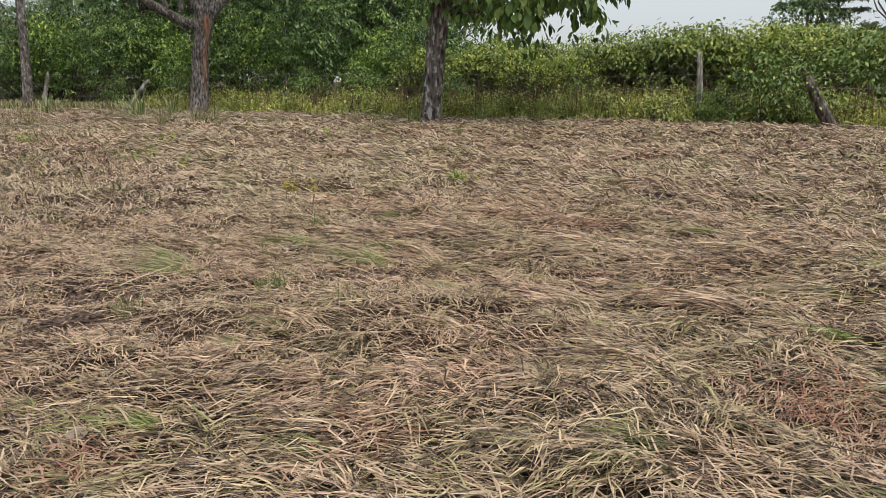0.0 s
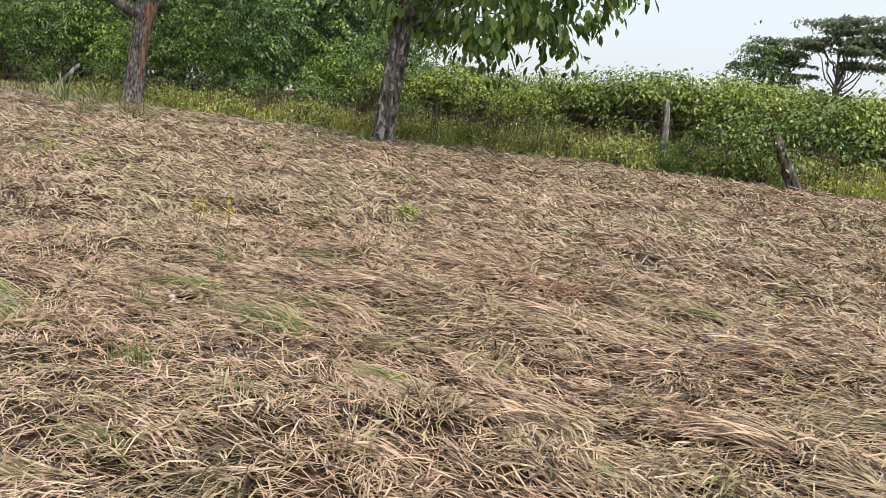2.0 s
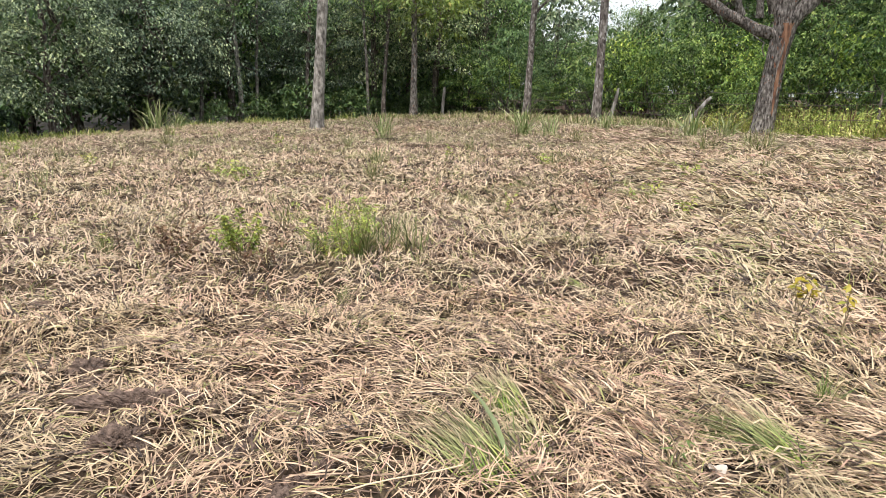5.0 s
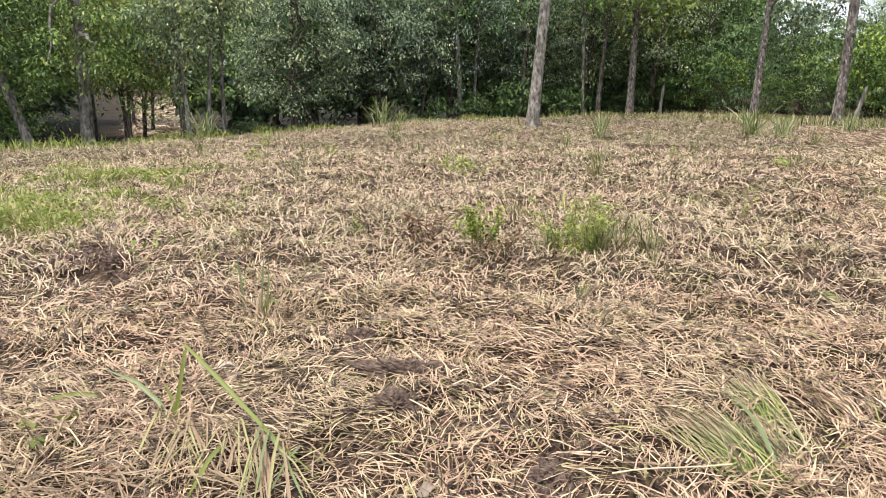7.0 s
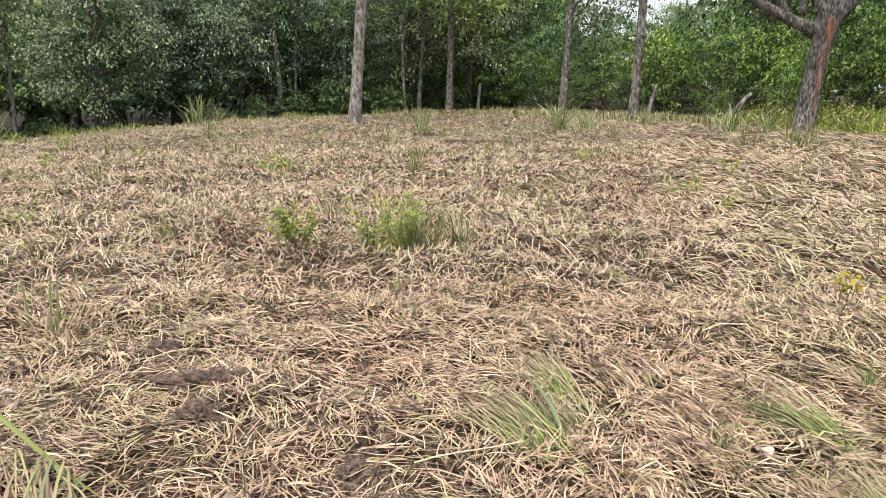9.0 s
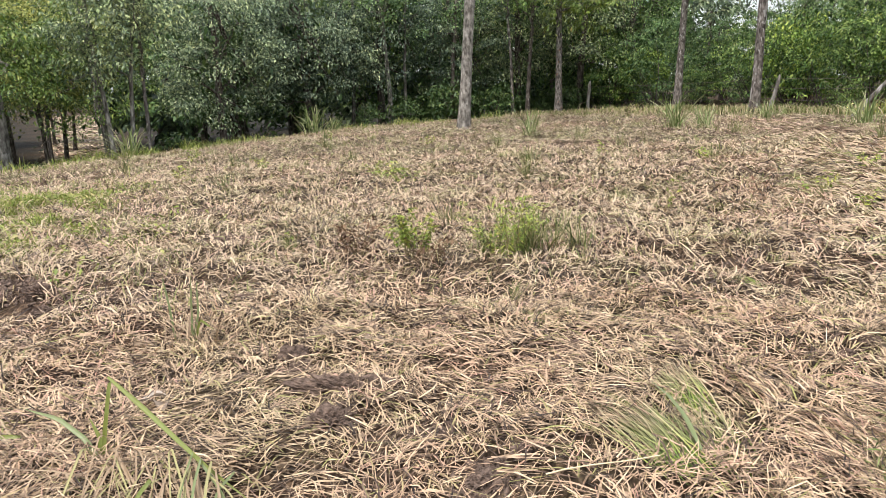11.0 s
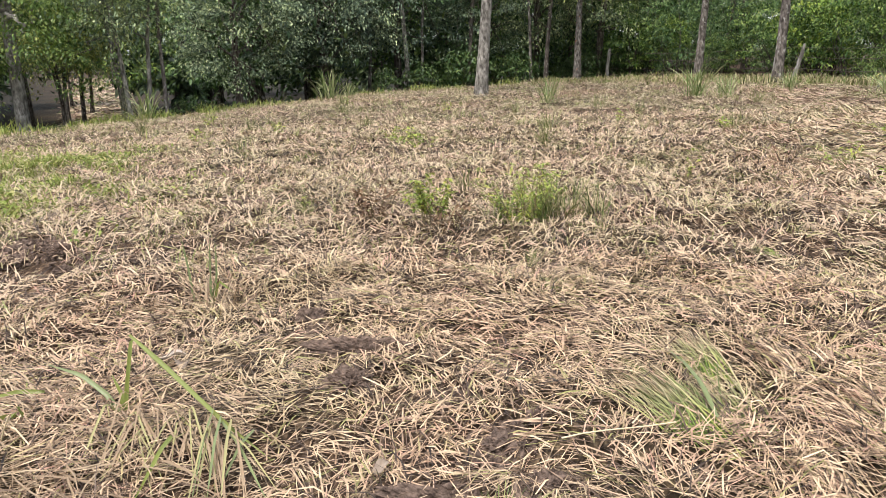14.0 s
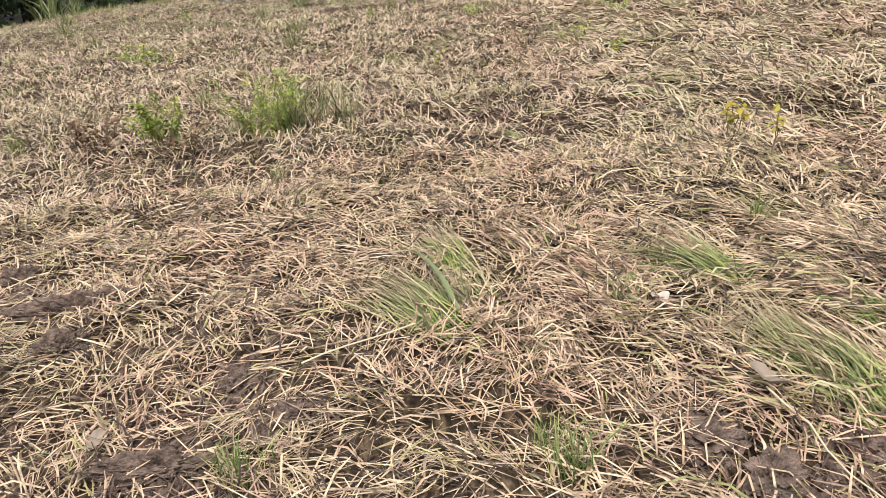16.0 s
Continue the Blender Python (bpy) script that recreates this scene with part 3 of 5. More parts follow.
def straw_layer(x, y, seg, wide=1.0, high=0.05, bare=0.92, patchy=0.25, long=1.0, ridge=0.0, drop=0.0):
    hp = heap(x, y)
    keep = (RNG.uniform(0, 1, len(x)) > bare * bareness(x, y)) & (RNG.uniform(0, 1, len(x)) > patchy * (1 - hp))
    x, y, hp = x[keep], y[keep], hp[keep]
    n = len(x)
    c, g = chopped(x, y), grain(x, y)
    whorl = 2.2 * vnoise(x, y, 1.9, 34) + 1.2 * vnoise(x, y, 4.5, 35)
    ang = combed(x, y) + whorl * (0.30 + 0.70 * c) + 0.8 * vnoise(x, y, 9.0, 37) + 0.5 * vnoise(x, y, 17.0, 38) + RNG.normal(0, 1, n) * (0.36 + 0.2 * c)
    ang = np.where(RNG.uniform(0, 1, n) < 0.30 + 0.08 * c, RNG.uniform(0, 6.28, n), ang)
    L = (RNG.uniform(0.05, 0.19, n) * g ** -0.1 * c + RNG.uniform(0.07, 0.23, n) * g ** 0.25 * (1 - c)) * long
    W = RNG.uniform(0.0036, 0.0082, n) * (1.12 - 0.22 * c) * wide * g
    lift = high * (1.15 * hp * RNG.uniform(0.45, 1.0, n) + 0.3 * RNG.uniform(0, 1, n)) * g ** 0.4 - drop
    loose = smooth(1.0, 1.8, g)
    rise = RNG.normal(0.0, 0.018, n) * (1 + 1.6 * loose)
    arch = np.abs(RNG.normal(0, 0.012, n)) * (1 + 1.0 * loose)
    return blades(x, y, ground_at(x, y), ang, L, W, lift, arch, RNG.normal(0, 0.32, n) * (1 + 0.8 * loose), RNG, seg, rise, np.where(g < 1.3, 0.6, 1.0) if seg > 1 else 0.2, 0.55, ridge)


def bundles(x, y, few=14, many=46, ridge=0.0):
    """Sheaves of long cut grass lying side by side, each bent one way."""
    keep = (bareness(x, y) < 0.4) & (chopped(x, y) < RNG.uniform(0, 1, len(x)) * 0.85 + 0.1)
    x, y = x[keep], y[keep]
    k = RNG.integers(few, many, len(x))
    bx, by = np.repeat(x, k), np.repeat(y, k)
    g = grain(bx, by)
    a0 = np.repeat(combed(x, y) + 0.5 * vnoise(x, y, 2.2, 34) + RNG.normal(0, 0.7, len(x)), k)
    m = len(bx)
    across = RNG.normal(0, 0.05, m) * g ** 0.5
    along = RNG.normal(0, 0.09, m) * g ** 0.3
    px, py = bx + np.cos(a0) * along - np.sin(a0) * across, by + np.sin(a0) * along + np.cos(a0) * across
    hump = np.repeat(RNG.uniform(0.015, 0.075, len(x)), k) * np.exp(-(across / (0.08 * g ** 0.7)) ** 2)
    bow = np.repeat(RNG.normal(0, 0.5, len(x)), k)
    return blades(px, py, ground_at(px, py), a0 - bow * 0.3 + RNG.normal(0, 0.2, m) + across * 1.2, RNG.uniform(0.10, 0.28, m) * g ** 0.25, RNG.uniform(0.0045, 0.0092, m) * g,
                  RNG.uniform(0.0, 0.03, m), hump + RNG.uniform(0, 0.012, m), RNG.normal(0, 0.32, m), RNG, 3, RNG.normal(0, 0.02, m), 0.35, 0.4, ridge, bow)


def sprigs(x, y, size=1.0):
    """Stalks that stick up out of the litter."""
    n = len(x)
    return blades(x, y, ground_at(x, y), RNG.uniform(0, 6.28, n), RNG.uniform(0.02, 0.16, n) * size, RNG.uniform(0.003, 0.008, n) * size, np.zeros(n), RNG.uniform(0, 0.02, n), RNG.normal(0, 0.6, n), RNG, 2,
                  RNG.uniform(0.03, 0.10, n) * size)


# under-layer of old straw; the shade of the gaps is in its colour
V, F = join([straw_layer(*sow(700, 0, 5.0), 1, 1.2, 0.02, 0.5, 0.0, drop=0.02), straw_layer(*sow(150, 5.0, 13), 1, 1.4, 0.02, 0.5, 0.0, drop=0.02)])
tagged(new("thatch", mesh_np("thatch", V, F, M_shaded_thatch)), "decayed grass thatch on the soil, gap shade in its dark colour", "thatch", kind="stuff")
V, F = straw_layer(*sow(1500, 0, 4.6), 2, 1.0, 0.055, 0.7, 0.30, ridge=0.4)
tagged(new("mown_grass", mesh_np("mown_grass", V, F, M_straw)), "dry cut grass lying in tangled straw layers on the field", "cut grass", kind="stuff")
V, F = join([straw_layer(*sow(1350, 0, 4.6), 1, 0.8, 0.06, 0.7, 0.3, 0.8), sprigs(*sow(40, 0, 5.0))])
tagged(new("mown_grass", mesh_np("mown_grass_short", V, F, M_straw)), "short straight pieces of dry cut grass strewn over the field", "cut grass", kind="stuff")
V, F = bundles(*sow(7.5, 0, 5.2), ridge=0.4)
tagged(new("combed_grass", mesh_np("combed_grass", V, F, M_comb)), "long dry grass lying combed in flat sheaves", "cut grass", kind="stuff")
V, F = bundles(*sow(4, 5.0, 15), 8, 22)
tagged(new("combed_grass", mesh_np("combed_grass_mid", V, F, M_comb)), "long dry grass lying combed in flat sheaves", "cut grass", kind="stuff")
V, F = join([straw_layer(*sow(900, 4.4, 9), 2, 0.95, 0.055, 0.85, 0.3), straw_layer(*sow(440, 8.6, 15), 2, 0.9, 0.055, 0.85, 0.35), sprigs(*sow(25, 5, 14), 1.3)])
tagged(new("mown_grass", mesh_np("mown_grass_mid", V, F, M_straw_mid)), "dry cut grass lying in tangled straw layers on the field", "cut grass", kind="stuff")
V, F = join([bundles(*sow(2.2, 0, 5.5), 8, 22), bundles(*sow(1.1, 5.0, 14), 6, 18)])
tagged(new("green_wisps", mesh_np("green_wisps", V, F, M_lying)), "wisps of yellow-green grass lying among the straw", "cut grass", kind="stuff")
V, F = join([straw_layer(*sow(170, 14.5, 37), 1, 0.8, 0.045, 0.9, 0.4), sprigs(*sow(14, 14, 37), 1.3)])
tagged(new("mown_grass", mesh_np("mown_grass_far", V, F, M_straw_far)), "pale cut grass covering the far part of the field", "cut grass", kind="stuff")
V, F = join([straw_layer(*sow(1100, 0, 4.5, False), 1, 1.3, 0.05, 0.8, 0.1, 1.2), straw_layer(*sow(330, 4.5, 9, False), 1, 1.3, 0.06, 0.8, 0.1, 1.2)])
tagged(new("mown_grass", mesh_np("mown_grass_rest", V, F, M_straw)), "dry cut grass strewn over the rest of the field", "cut grass", kind="stuff")


def crumbs(n):
    """Small rough crumbs of earth over the bare places."""
    k = RNG.integers(0, len(SOIL), n)
    S = np.array(SOIL)[k]
    a, r = RNG.uniform(0, 6.28, n), S[:, 2] * 1.1 * np.sqrt(RNG.uniform(0, 1, n))
    x, y = S[:, 0] + np.cos(a) * r, S[:, 1] + np.sin(a) * r
    s = RNG.uniform(0.006, 0.024, n) * np.where(np.hypot(x, y) > 6, 1.8, 1.0)
    octa = np.array([(1, 0, 0), (-1, 0, 0), (0, 1, 0), (0, -1, 0), (0, 0, 1), (0, 0, -1)], float)
    V = np.stack([x, y, ground_at(x, y) + s * 0.35], 1)[:, None, :] + octa[None] * s[:, None, None] * RNG.uniform(0.55, 1.35, (n, 6, 3))
    V += RNG.normal(0, 0.25, (n, 6, 3)) * s[:, None, None]
    tri = np.array([(0, 2, 4), (2, 1, 4), (1, 3, 4), (3, 0, 4), (2, 0, 5), (1, 2, 5), (3, 1, 5), (0, 3, 5)])
    return V.reshape(-1, 3), (np.arange(n)[:, None, None] * 6 + tri[None]).reshape(-1, 3)


V, F = crumbs(11000)
tagged(new("soil_crumbs", mesh_np("soil_crumbs", V, F, M_soil)), "loose brown crumbs of turned soil", "soil", kind="stuff")


def coarse(n, cx, cy, r):
    """Long dry leaves strewn in a loose mat."""
    a, d = RNG.uniform(0, 6.28, n), r * np.sqrt(RNG.uniform(0, 1, n))
    x, y = cx + np.cos(a) * d, cy + np.sin(a) * d
    return blades(x, y, ground_at(x, y), RNG.normal(0.1, 0.75, n) + 3.14 * (RNG.uniform(0, 1, n) < 0.5), RNG.uniform(0.12, 0.30, n), RNG.uniform(0.004, 0.0085, n), RNG.uniform(0.02, 0.07, n),
                  np.abs(RNG.normal(0, 0.012, n)), RNG.normal(0, 0.45, n), RNG, 3, RNG.normal(0, 0.018, n), 0.3, 0.4)


V, F = join([coarse(420, -2.0, 2.1, 0.55), coarse(160, -1.5, 1.75, 0.4)])
tagged(new("dry_leaf_mat", mesh_np("dry_leaf_mat", V, F, M_husk)), "mat of long coarse dry grass leaves", "cut grass", kind="stuff")


pieces = []
for cx, cy, r, k in [(2.1, 0.2, 0.13, 110), (1.33, -0.98, 0.28, 260), (-1.02, 0.51, 0.14, 110), (7.4, 8.45, 0.4, 160), (8.3, 9.4, 0.45, 160), (-0.19, 0.03, 0.12, 90), (3.4, 1.7, 0.2, 110), (2.2, 11.8, 0.45, 110), (9.6, 3.8, 0.7, 220), (11.5, 3.0, 0.7, 200)]:
    x, y = cx + RNG.normal(0, r * 0.6, k), cy + RNG.normal(0, r * 0.6, k)
    g = grain(x, y)
    pieces.append(blades(x, y, ground_at(x, y), RNG.uniform(0, 6.28, k), RNG.uniform(0.05, 0.16, k) * g ** 0.3, RNG.uniform(0.004, 0.008, k) * g, RNG.uniform(0.02, 0.065, k), np.abs(RNG.normal(0, 0.012, k)), RNG.normal(0, 0.4, k), RNG, 2, RNG.normal(0.01, 0.02, k), 0.7, 0.5))
V, F = join(pieces)
tagged(new("red_straw", mesh_np("red_straw", V, F, M_red)), "patches of reddened dead straw on the field", "cut grass", kind="stuff")


def stubble(x, y, size):
    """Short cut stools of grass, a dozen blades each."""
    keep = in_field(x, y)
    x, y = x[keep], y[keep]
    k = RNG.integers(8, 20, len(x))
    px, py = np.repeat(x, k) + RNG.normal(0, 0.05, k.sum()) * size, np.repeat(y, k) + RNG.normal(0, 0.05, k.sum()) * size
    h = np.repeat(RNG.uniform(0.06, 0.17, len(x)), k) * RNG.uniform(0.4, 1.2, len(px)) * size
    n = len(px)
    return blades(px, py, ground_at(px, py) - 0.01, RNG.uniform(0, 6.28, n), h * RNG.uniform(0.2, 1.3, n), RNG.uniform(0.005, 0.011, n) * size, np.zeros(n), h * 0.15, RNG.normal(0, 0.5, n), RNG, 2, h)


V, F = join([stubble(*scatter(1100, 5, 14, -62, 40), 0.8), stubble(*scatter(3000, 12, 36, -60, 60), 1.2)])
tagged(new("stubble", mesh_np("stubble", V, F, M_stubble)), "short standing stubble tufts left by the mower", "stubble", kind="stuff")

# ---- trees ----
def thing(name, x, y, label, category, group="", turn=0.0, sink=0.0):
    ob = new(name)
    ob.location = (x, y, float(ground_at(x, y)) - sink)
    ob.rotation_euler = (0, 0, turn)
    return tagged(ob, label, category, group)


def trunk_line(height, lean=(0, 0), wob=0.06, n=10, seed=0):
    rng = np.random.default_rng(seed)
    t = np.linspace(0, 1, n)
    w = np.cumsum(rng.normal(0, wob, (n, 2)), 0) * t[:, None]
    return np.stack([lean[0] * t + w[:, 0], lean[1] * t + w[:, 1], height * t - 0.15], 1)


def flare(r, n=10, top=0.6, foot=1.35):
    t = np.linspace(0, 1, n)
    return r * (np.interp(t, [0, 1], [1, top]) + (foot - 1) * np.exp(-t * 14))


def tree(x, y, label, r, trunk, bark, limbs, crown, crown_label="", rough=0.12, sides=14, group="", limb_name="limb", limb_bark=None):
    """trunk: its line; limbs: (points, radii) each; crown: mesh or None."""
    t = thing("tree", x, y, label, "tree", group)
    stem = part("trunk", limb_mesh("trunk", [(trunk, r)], bark, sides, rough), t)
    for lp, lr in limbs:
        part(limb_name, limb_mesh("limb", [(lp, lr)], limb_bark or bark, 9, rough), stem)
    if crown:
        part("crown", crown, t, crown_label)
    return t


def limb(p0, p1, r0, r1, seed, n=8, wob=0.12, sag=0.0):
    return bend(p0, p1, n, wob, np.random.default_rng(seed), sag), np.linspace(r0, r1, n)


# pale straight trunk on the field's far edge
tl = trunk_line(9, (0.45, 0.1), 0.02, 12, 1)
C, cr = crown_mesh("crown", 11, M_wood, 60, 45, (0.6, 0.1, 9.5), (3.2, 3.2, 2.6), 0.8, 0.22)
tree(-4.16, 25.03, "slender pale grey tree trunk standing alone on the field edge", flare(0.205, 12, 0.62, 1.25), tl, M_bark_pale,
     [limb(tl[5], tl[5] + (1.3, 0.2, 2.4), 0.10, 0.05, 2), limb(tl[8], (-1.2, 0.2, 9.4), 0.09, 0.03, 3), limb(tl[8], (1.8, -0.6, 9.6), 0.08, 0.03, 4)], cr, "leafy crown high above the bare trunk", 0.06)

# slim mottled trunk beside the fence
tl = trunk_line(8, (0.1, 0.1), 0.025, 12, 5)
C, cr = crown_mesh("crown", 12, M_wood, 50, 40, (0.2, 0.2, 8.3), (2.8, 2.8, 2.2), 0.8, 0.22)
tree(5.35, 26.57, "slim tree with blotched grey lichen bark beside the fence", flare(0.17, 12, 0.6, 1.25), tl, M_bark_grey,
     [limb(tl[6], tl[6] + (1.5, -0.2, 1.2), 0.09, 0.03, 6), limb(tl[6], tl[6] + (-1.6, 0.3, 1.8), 0.08, 0.02, 7), limb(tl[8], (1.2, 0.6, 8), 0.08, 0.03, 8)], cr, "", 0.14)

# stout forked tree with torn reddish bark
tl = np.array([(0, 0, -0.15), (0.02, 0, 0.12), (0.05, -0.02, 0.6), (0.10, -0.04, 1.2), (0.17, -0.07, 1.9), (0.25, -0.10, 2.5), (0.30, -0.12, 2.9)])
fork = np.array((0.28, -0.11, 2.7))
C, cr = crown_mesh("crown", 13, M_wood, 90, 40, (0.4, 0.4, 7.2), (4.2, 4.2, 2.4), 0.9, 0.22)
limbsA = [limb(fork - (0, 0, 0.25), fork + (-2.2, 0.7, 1.0), 0.17, 0.11, 21, 8, 0.10, -0.25), limb(fork + (-2.2, 0.7, 1.0), fork + (-3.4, 1.1, 2.4), 0.12, 0.04, 22),
          limb(fork, fork + (-0.55, 0.2, 2.6), 0.22, 0.10, 23, 8, 0.06), limb(fork, fork + (1.5, -0.6, 2.3), 0.23, 0.10, 24, 8, 0.08, -0.1),
          limb(fork, fork + (0.35, -0.2, 2.9), 0.20, 0.08, 25, 8, 0.06), limb(fork + (-0.3, 0.1, 0.3), fork + (-1.4, -0.4, 2.0), 0.12, 0.03, 26),
          limb(fork + (0.6, -0.2, 0.9), fork + (2.6, 0.3, 1.5), 0.09, 0.03, 27), limb(fork + (1.2, -0.4, 1.8), fork + (2.6, -1.0, 3.6), 0.09, 0.03, 28),
          limb(fork + (-1.0, 0.3, 0.25), fork + (-1.7, 0.2, 2.2), 0.09, 0.025, 29), limb(fork + (-0.6, 0.2, 0.2), fork + (-0.9, -0.3, 2.4), 0.10, 0.03, 30), limb(fork + (-1.9, 0.6, 0.8), fork + (-3.6, 0.4, 1.4), 0.06, 0.02, 31),
          limb(fork + (-0.8, 0.2, 0.1), fork + (-0.5, -0.1, -0.75), 0.025, 0.012, 32)]
stout = tree(8.18, 19.53, "stout old tree forking low, furrowed grey bark with torn reddish patches", np.array([0.37, 0.31, 0.262, 0.243, 0.243, 0.26, 0.28]), tl, M_bark_brown, limbsA, cr, "", 0.16, 26)
m, n, l, p = mat("torn_inner_bark")
a = noise_node(n, l, 14, 8, stretch=(1, 1, 0.2))
r = ramp(n, [(0.32, (0.07, 0.04, 0.03)), (0.5, (0.22, 0.105, 0.06)), (0.7, (0.36, 0.2, 0.12))])
l.new(a.outputs["Fac"], r.inputs[0])
l.new(r.outputs[0], p.inputs["Base Color"])
p.inputs["Roughness"].default_value = 0.9
bump(n, l, p, a.outputs["Fac"], 0.9, 0.05)
zs = np.linspace(0.5, 2.75, 26)
rt = np.interp(zs, tl[:, 2], [0.37, 0.31, 0.262, 0.243, 0.243, 0.26, 0.28]) * 1.07
rs = np.random.default_rng(58)
V, F = [], []
for i, z in enumerate(zs):
    wide = np.interp(i, [0, 3, 15, 25], [0.04, 0.16, 0.30, 0.55]) * rs.uniform(0.75, 1.2)
    for j, u in enumerate(np.linspace(-1, 1, 6)):
        ang = -1.62 + np.interp(i, [0, 25], [0.25, -0.1]) + u * wide
        lip = 1.0 - 0.10 * (abs(u) == 1)
        V.append((np.interp(z, tl[:, 2], tl[:, 0]) + math.cos(ang) * rt[i] * lip, np.interp(z, tl[:, 2], tl[:, 1]) + math.sin(ang) * rt[i] * lip, z))
        if i and j:
            k = i * 6 + j
            F.append((k - 7, k - 6, k, k - 1))
part("torn_bark", mesh_np("torn_bark", V, F, m, True), stout, "torn reddish inner bark")

# dark tree with broad leaves
tl = np.array([(0, 0, -0.15), (0.01, -0.01, 0.15), (0.05, -0.05, 0.8), (0.09, -0.09, 1.6), (0.15, -0.16, 2.4), (0.22, -0.22, 3.2), (0.25, -0.26, 4.2), (0.3, -0.2, 5.2)])
C, cr = crown_mesh("crown", 14, M_bigleaf, 330, 19, (1.28, -1.38, 4.3), (3.25, 3.25, 2.5), 0.42, 0.26, 0.75, 0.5, 0.5, False, 0.5)
limbsB = [limb(tl[4], tl[4] + np.array((-0.1, 0.15, 1.8)), 0.13, 0.09, 31, 6, 0.05)] + [limb(tl[4 + k % 3], C[k], 0.05 if k < 14 else 0.022, 0.008, 40 + k, 7, 0.12, 0.15) for k in range(0, 60)]
tree(9.95, 11.12, "dark barked tree with broad drooping leaves at the field edge", np.array([0.28, 0.235, 0.215, 0.205, 0.20, 0.17, 0.14, 0.09]), tl, M_bark_patched, limbsB, cr, "hanging broad green leaves", 0.2, 24)

# slim trees along the wood's edge
for k, (x, y, h, r, lx, bark, kx) in enumerate([(3.6, 33.0, 8, 0.175, 0.25, M_bark_grey, 1), (-1.35, 34.2, 8, 0.17, 0.0, M_bark_brown, 1), (-3.5, 35.5, 8, 0.08, -0.2, M_bark_grey, 0), (-2.85, 35.8, 8, 0.11, 0.1, M_bark_dark, 0),
                                                (-8.7, 33.0, 8, 0.12, -0.5, M_bark_pale, 0), (-8.3, 33.6, 7, 0.08, 0.2, M_bark_grey, 0), (-12.6, 33.5, 8, 0.22, -0.2, M_bark_brown, 1), (-15.1, 21.9, 6, 0.085, -0.7, M_bark_pale, 0),
                                                (-14.8, 22.2, 6, 0.08, 0.25, M_bark_pale, 0), (-14.1, 22.3, 6, 0.07, -0.3, M_bark_grey, 0), (-17.6, 20.0, 8, 0.22, -0.3, M_bark_pale, 1), (-18.7, 19.1, 7, 0.17, -3.0, M_bark_pale, 1),
                                                (-17.8, 25.5, 7, 0.12, -0.6, M_bark_brown, 1), (-10.8, 33.5, 7, 0.10, 0.4, M_bark_grey, 0), (-6.3, 34.5, 8, 0.1, 0.3, M_bark_dark, 0)]):
    tl = trunk_line(h, (lx, 0.1), 0.05, 10, 60 + k)
    low = x < -9
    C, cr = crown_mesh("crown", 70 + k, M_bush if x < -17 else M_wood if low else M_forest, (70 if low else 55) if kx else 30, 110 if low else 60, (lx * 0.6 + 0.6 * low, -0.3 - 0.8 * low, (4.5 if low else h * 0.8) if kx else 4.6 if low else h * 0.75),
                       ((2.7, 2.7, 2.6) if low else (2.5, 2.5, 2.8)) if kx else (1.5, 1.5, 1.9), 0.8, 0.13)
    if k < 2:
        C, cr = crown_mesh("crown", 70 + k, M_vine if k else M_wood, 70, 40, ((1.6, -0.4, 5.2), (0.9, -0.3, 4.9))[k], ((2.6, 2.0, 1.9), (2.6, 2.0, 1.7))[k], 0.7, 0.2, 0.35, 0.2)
    tree(x, y, "slender woodland tree with a bare lower trunk", flare(r, 10, 0.55, 1.2), tl, bark,
         [limb(tl[5 + j], C[j], r * 0.42, 0.015, 90 + 7 * k + j) for j in range(4)], cr, group="trees along the wood edge")

# ---- woodland ----
def copies(proto, places, scales, turns):
    """Copies of a thing over the places, the first on the prototype itself."""
    for k, ((x, y), s, a) in enumerate(zip(places, scales, turns)):
        m = Matrix.LocRotScale((x, y, float(ground_at(x, y)) - 0.05), Euler((0, 0, a)), None)
        ob = proto if k == 0 else copy_thing(proto, m)
        s = float(s)
        ob.matrix_basis = m @ Matrix.Diagonal((s, s, s, 1))


def wood_tree(seed, mat_leaf, low, rad, clumps, leaf=0.26, per=62, spread=0.92, stem=0.2):
    rng = np.random.default_rng(seed)
    h = 8.8
    tl = trunk_line(h, (rng.normal(0, 0.5), rng.normal(0, 0.5)), 0.06, 10, seed)
    C, cr = crown_mesh("crown", seed, mat_leaf, clumps, per, (0, 0, (low + h + 0.5) / 2), (rad, rad, (h + 0.5 - low) / 2), spread, leaf, 0.24, 0.6, 0.5)
    t = new("forest_tree")
    tagged(t, "dense green woodland tree with crown reaching low", "tree", "woodland trees")
    part("trunk", limb_mesh("trunk", [(tl, flare(stem, 10, 0.4))], M_bark_dark, 8, 0.1), t)
    part("branch", limb_mesh("branch", [limb(tl[3 + j % 6], C[j], 0.06, 0.015, seed + j) for j in range(14)], M_bark_dark, 5, 0.05), t)
    leafy = part("crown", cr, t)
    # dark leaves in the crown's core, their colour standing in for its inner shade
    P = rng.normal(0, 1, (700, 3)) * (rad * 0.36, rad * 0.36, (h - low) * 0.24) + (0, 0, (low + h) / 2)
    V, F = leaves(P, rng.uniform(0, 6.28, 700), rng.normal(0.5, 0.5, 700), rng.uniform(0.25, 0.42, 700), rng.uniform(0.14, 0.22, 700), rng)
    part("inner_leaves", mesh_np("inner_leaves", V, F, M_under), leafy, "leaves inside the crown, shade put into their dark colour")
    return t


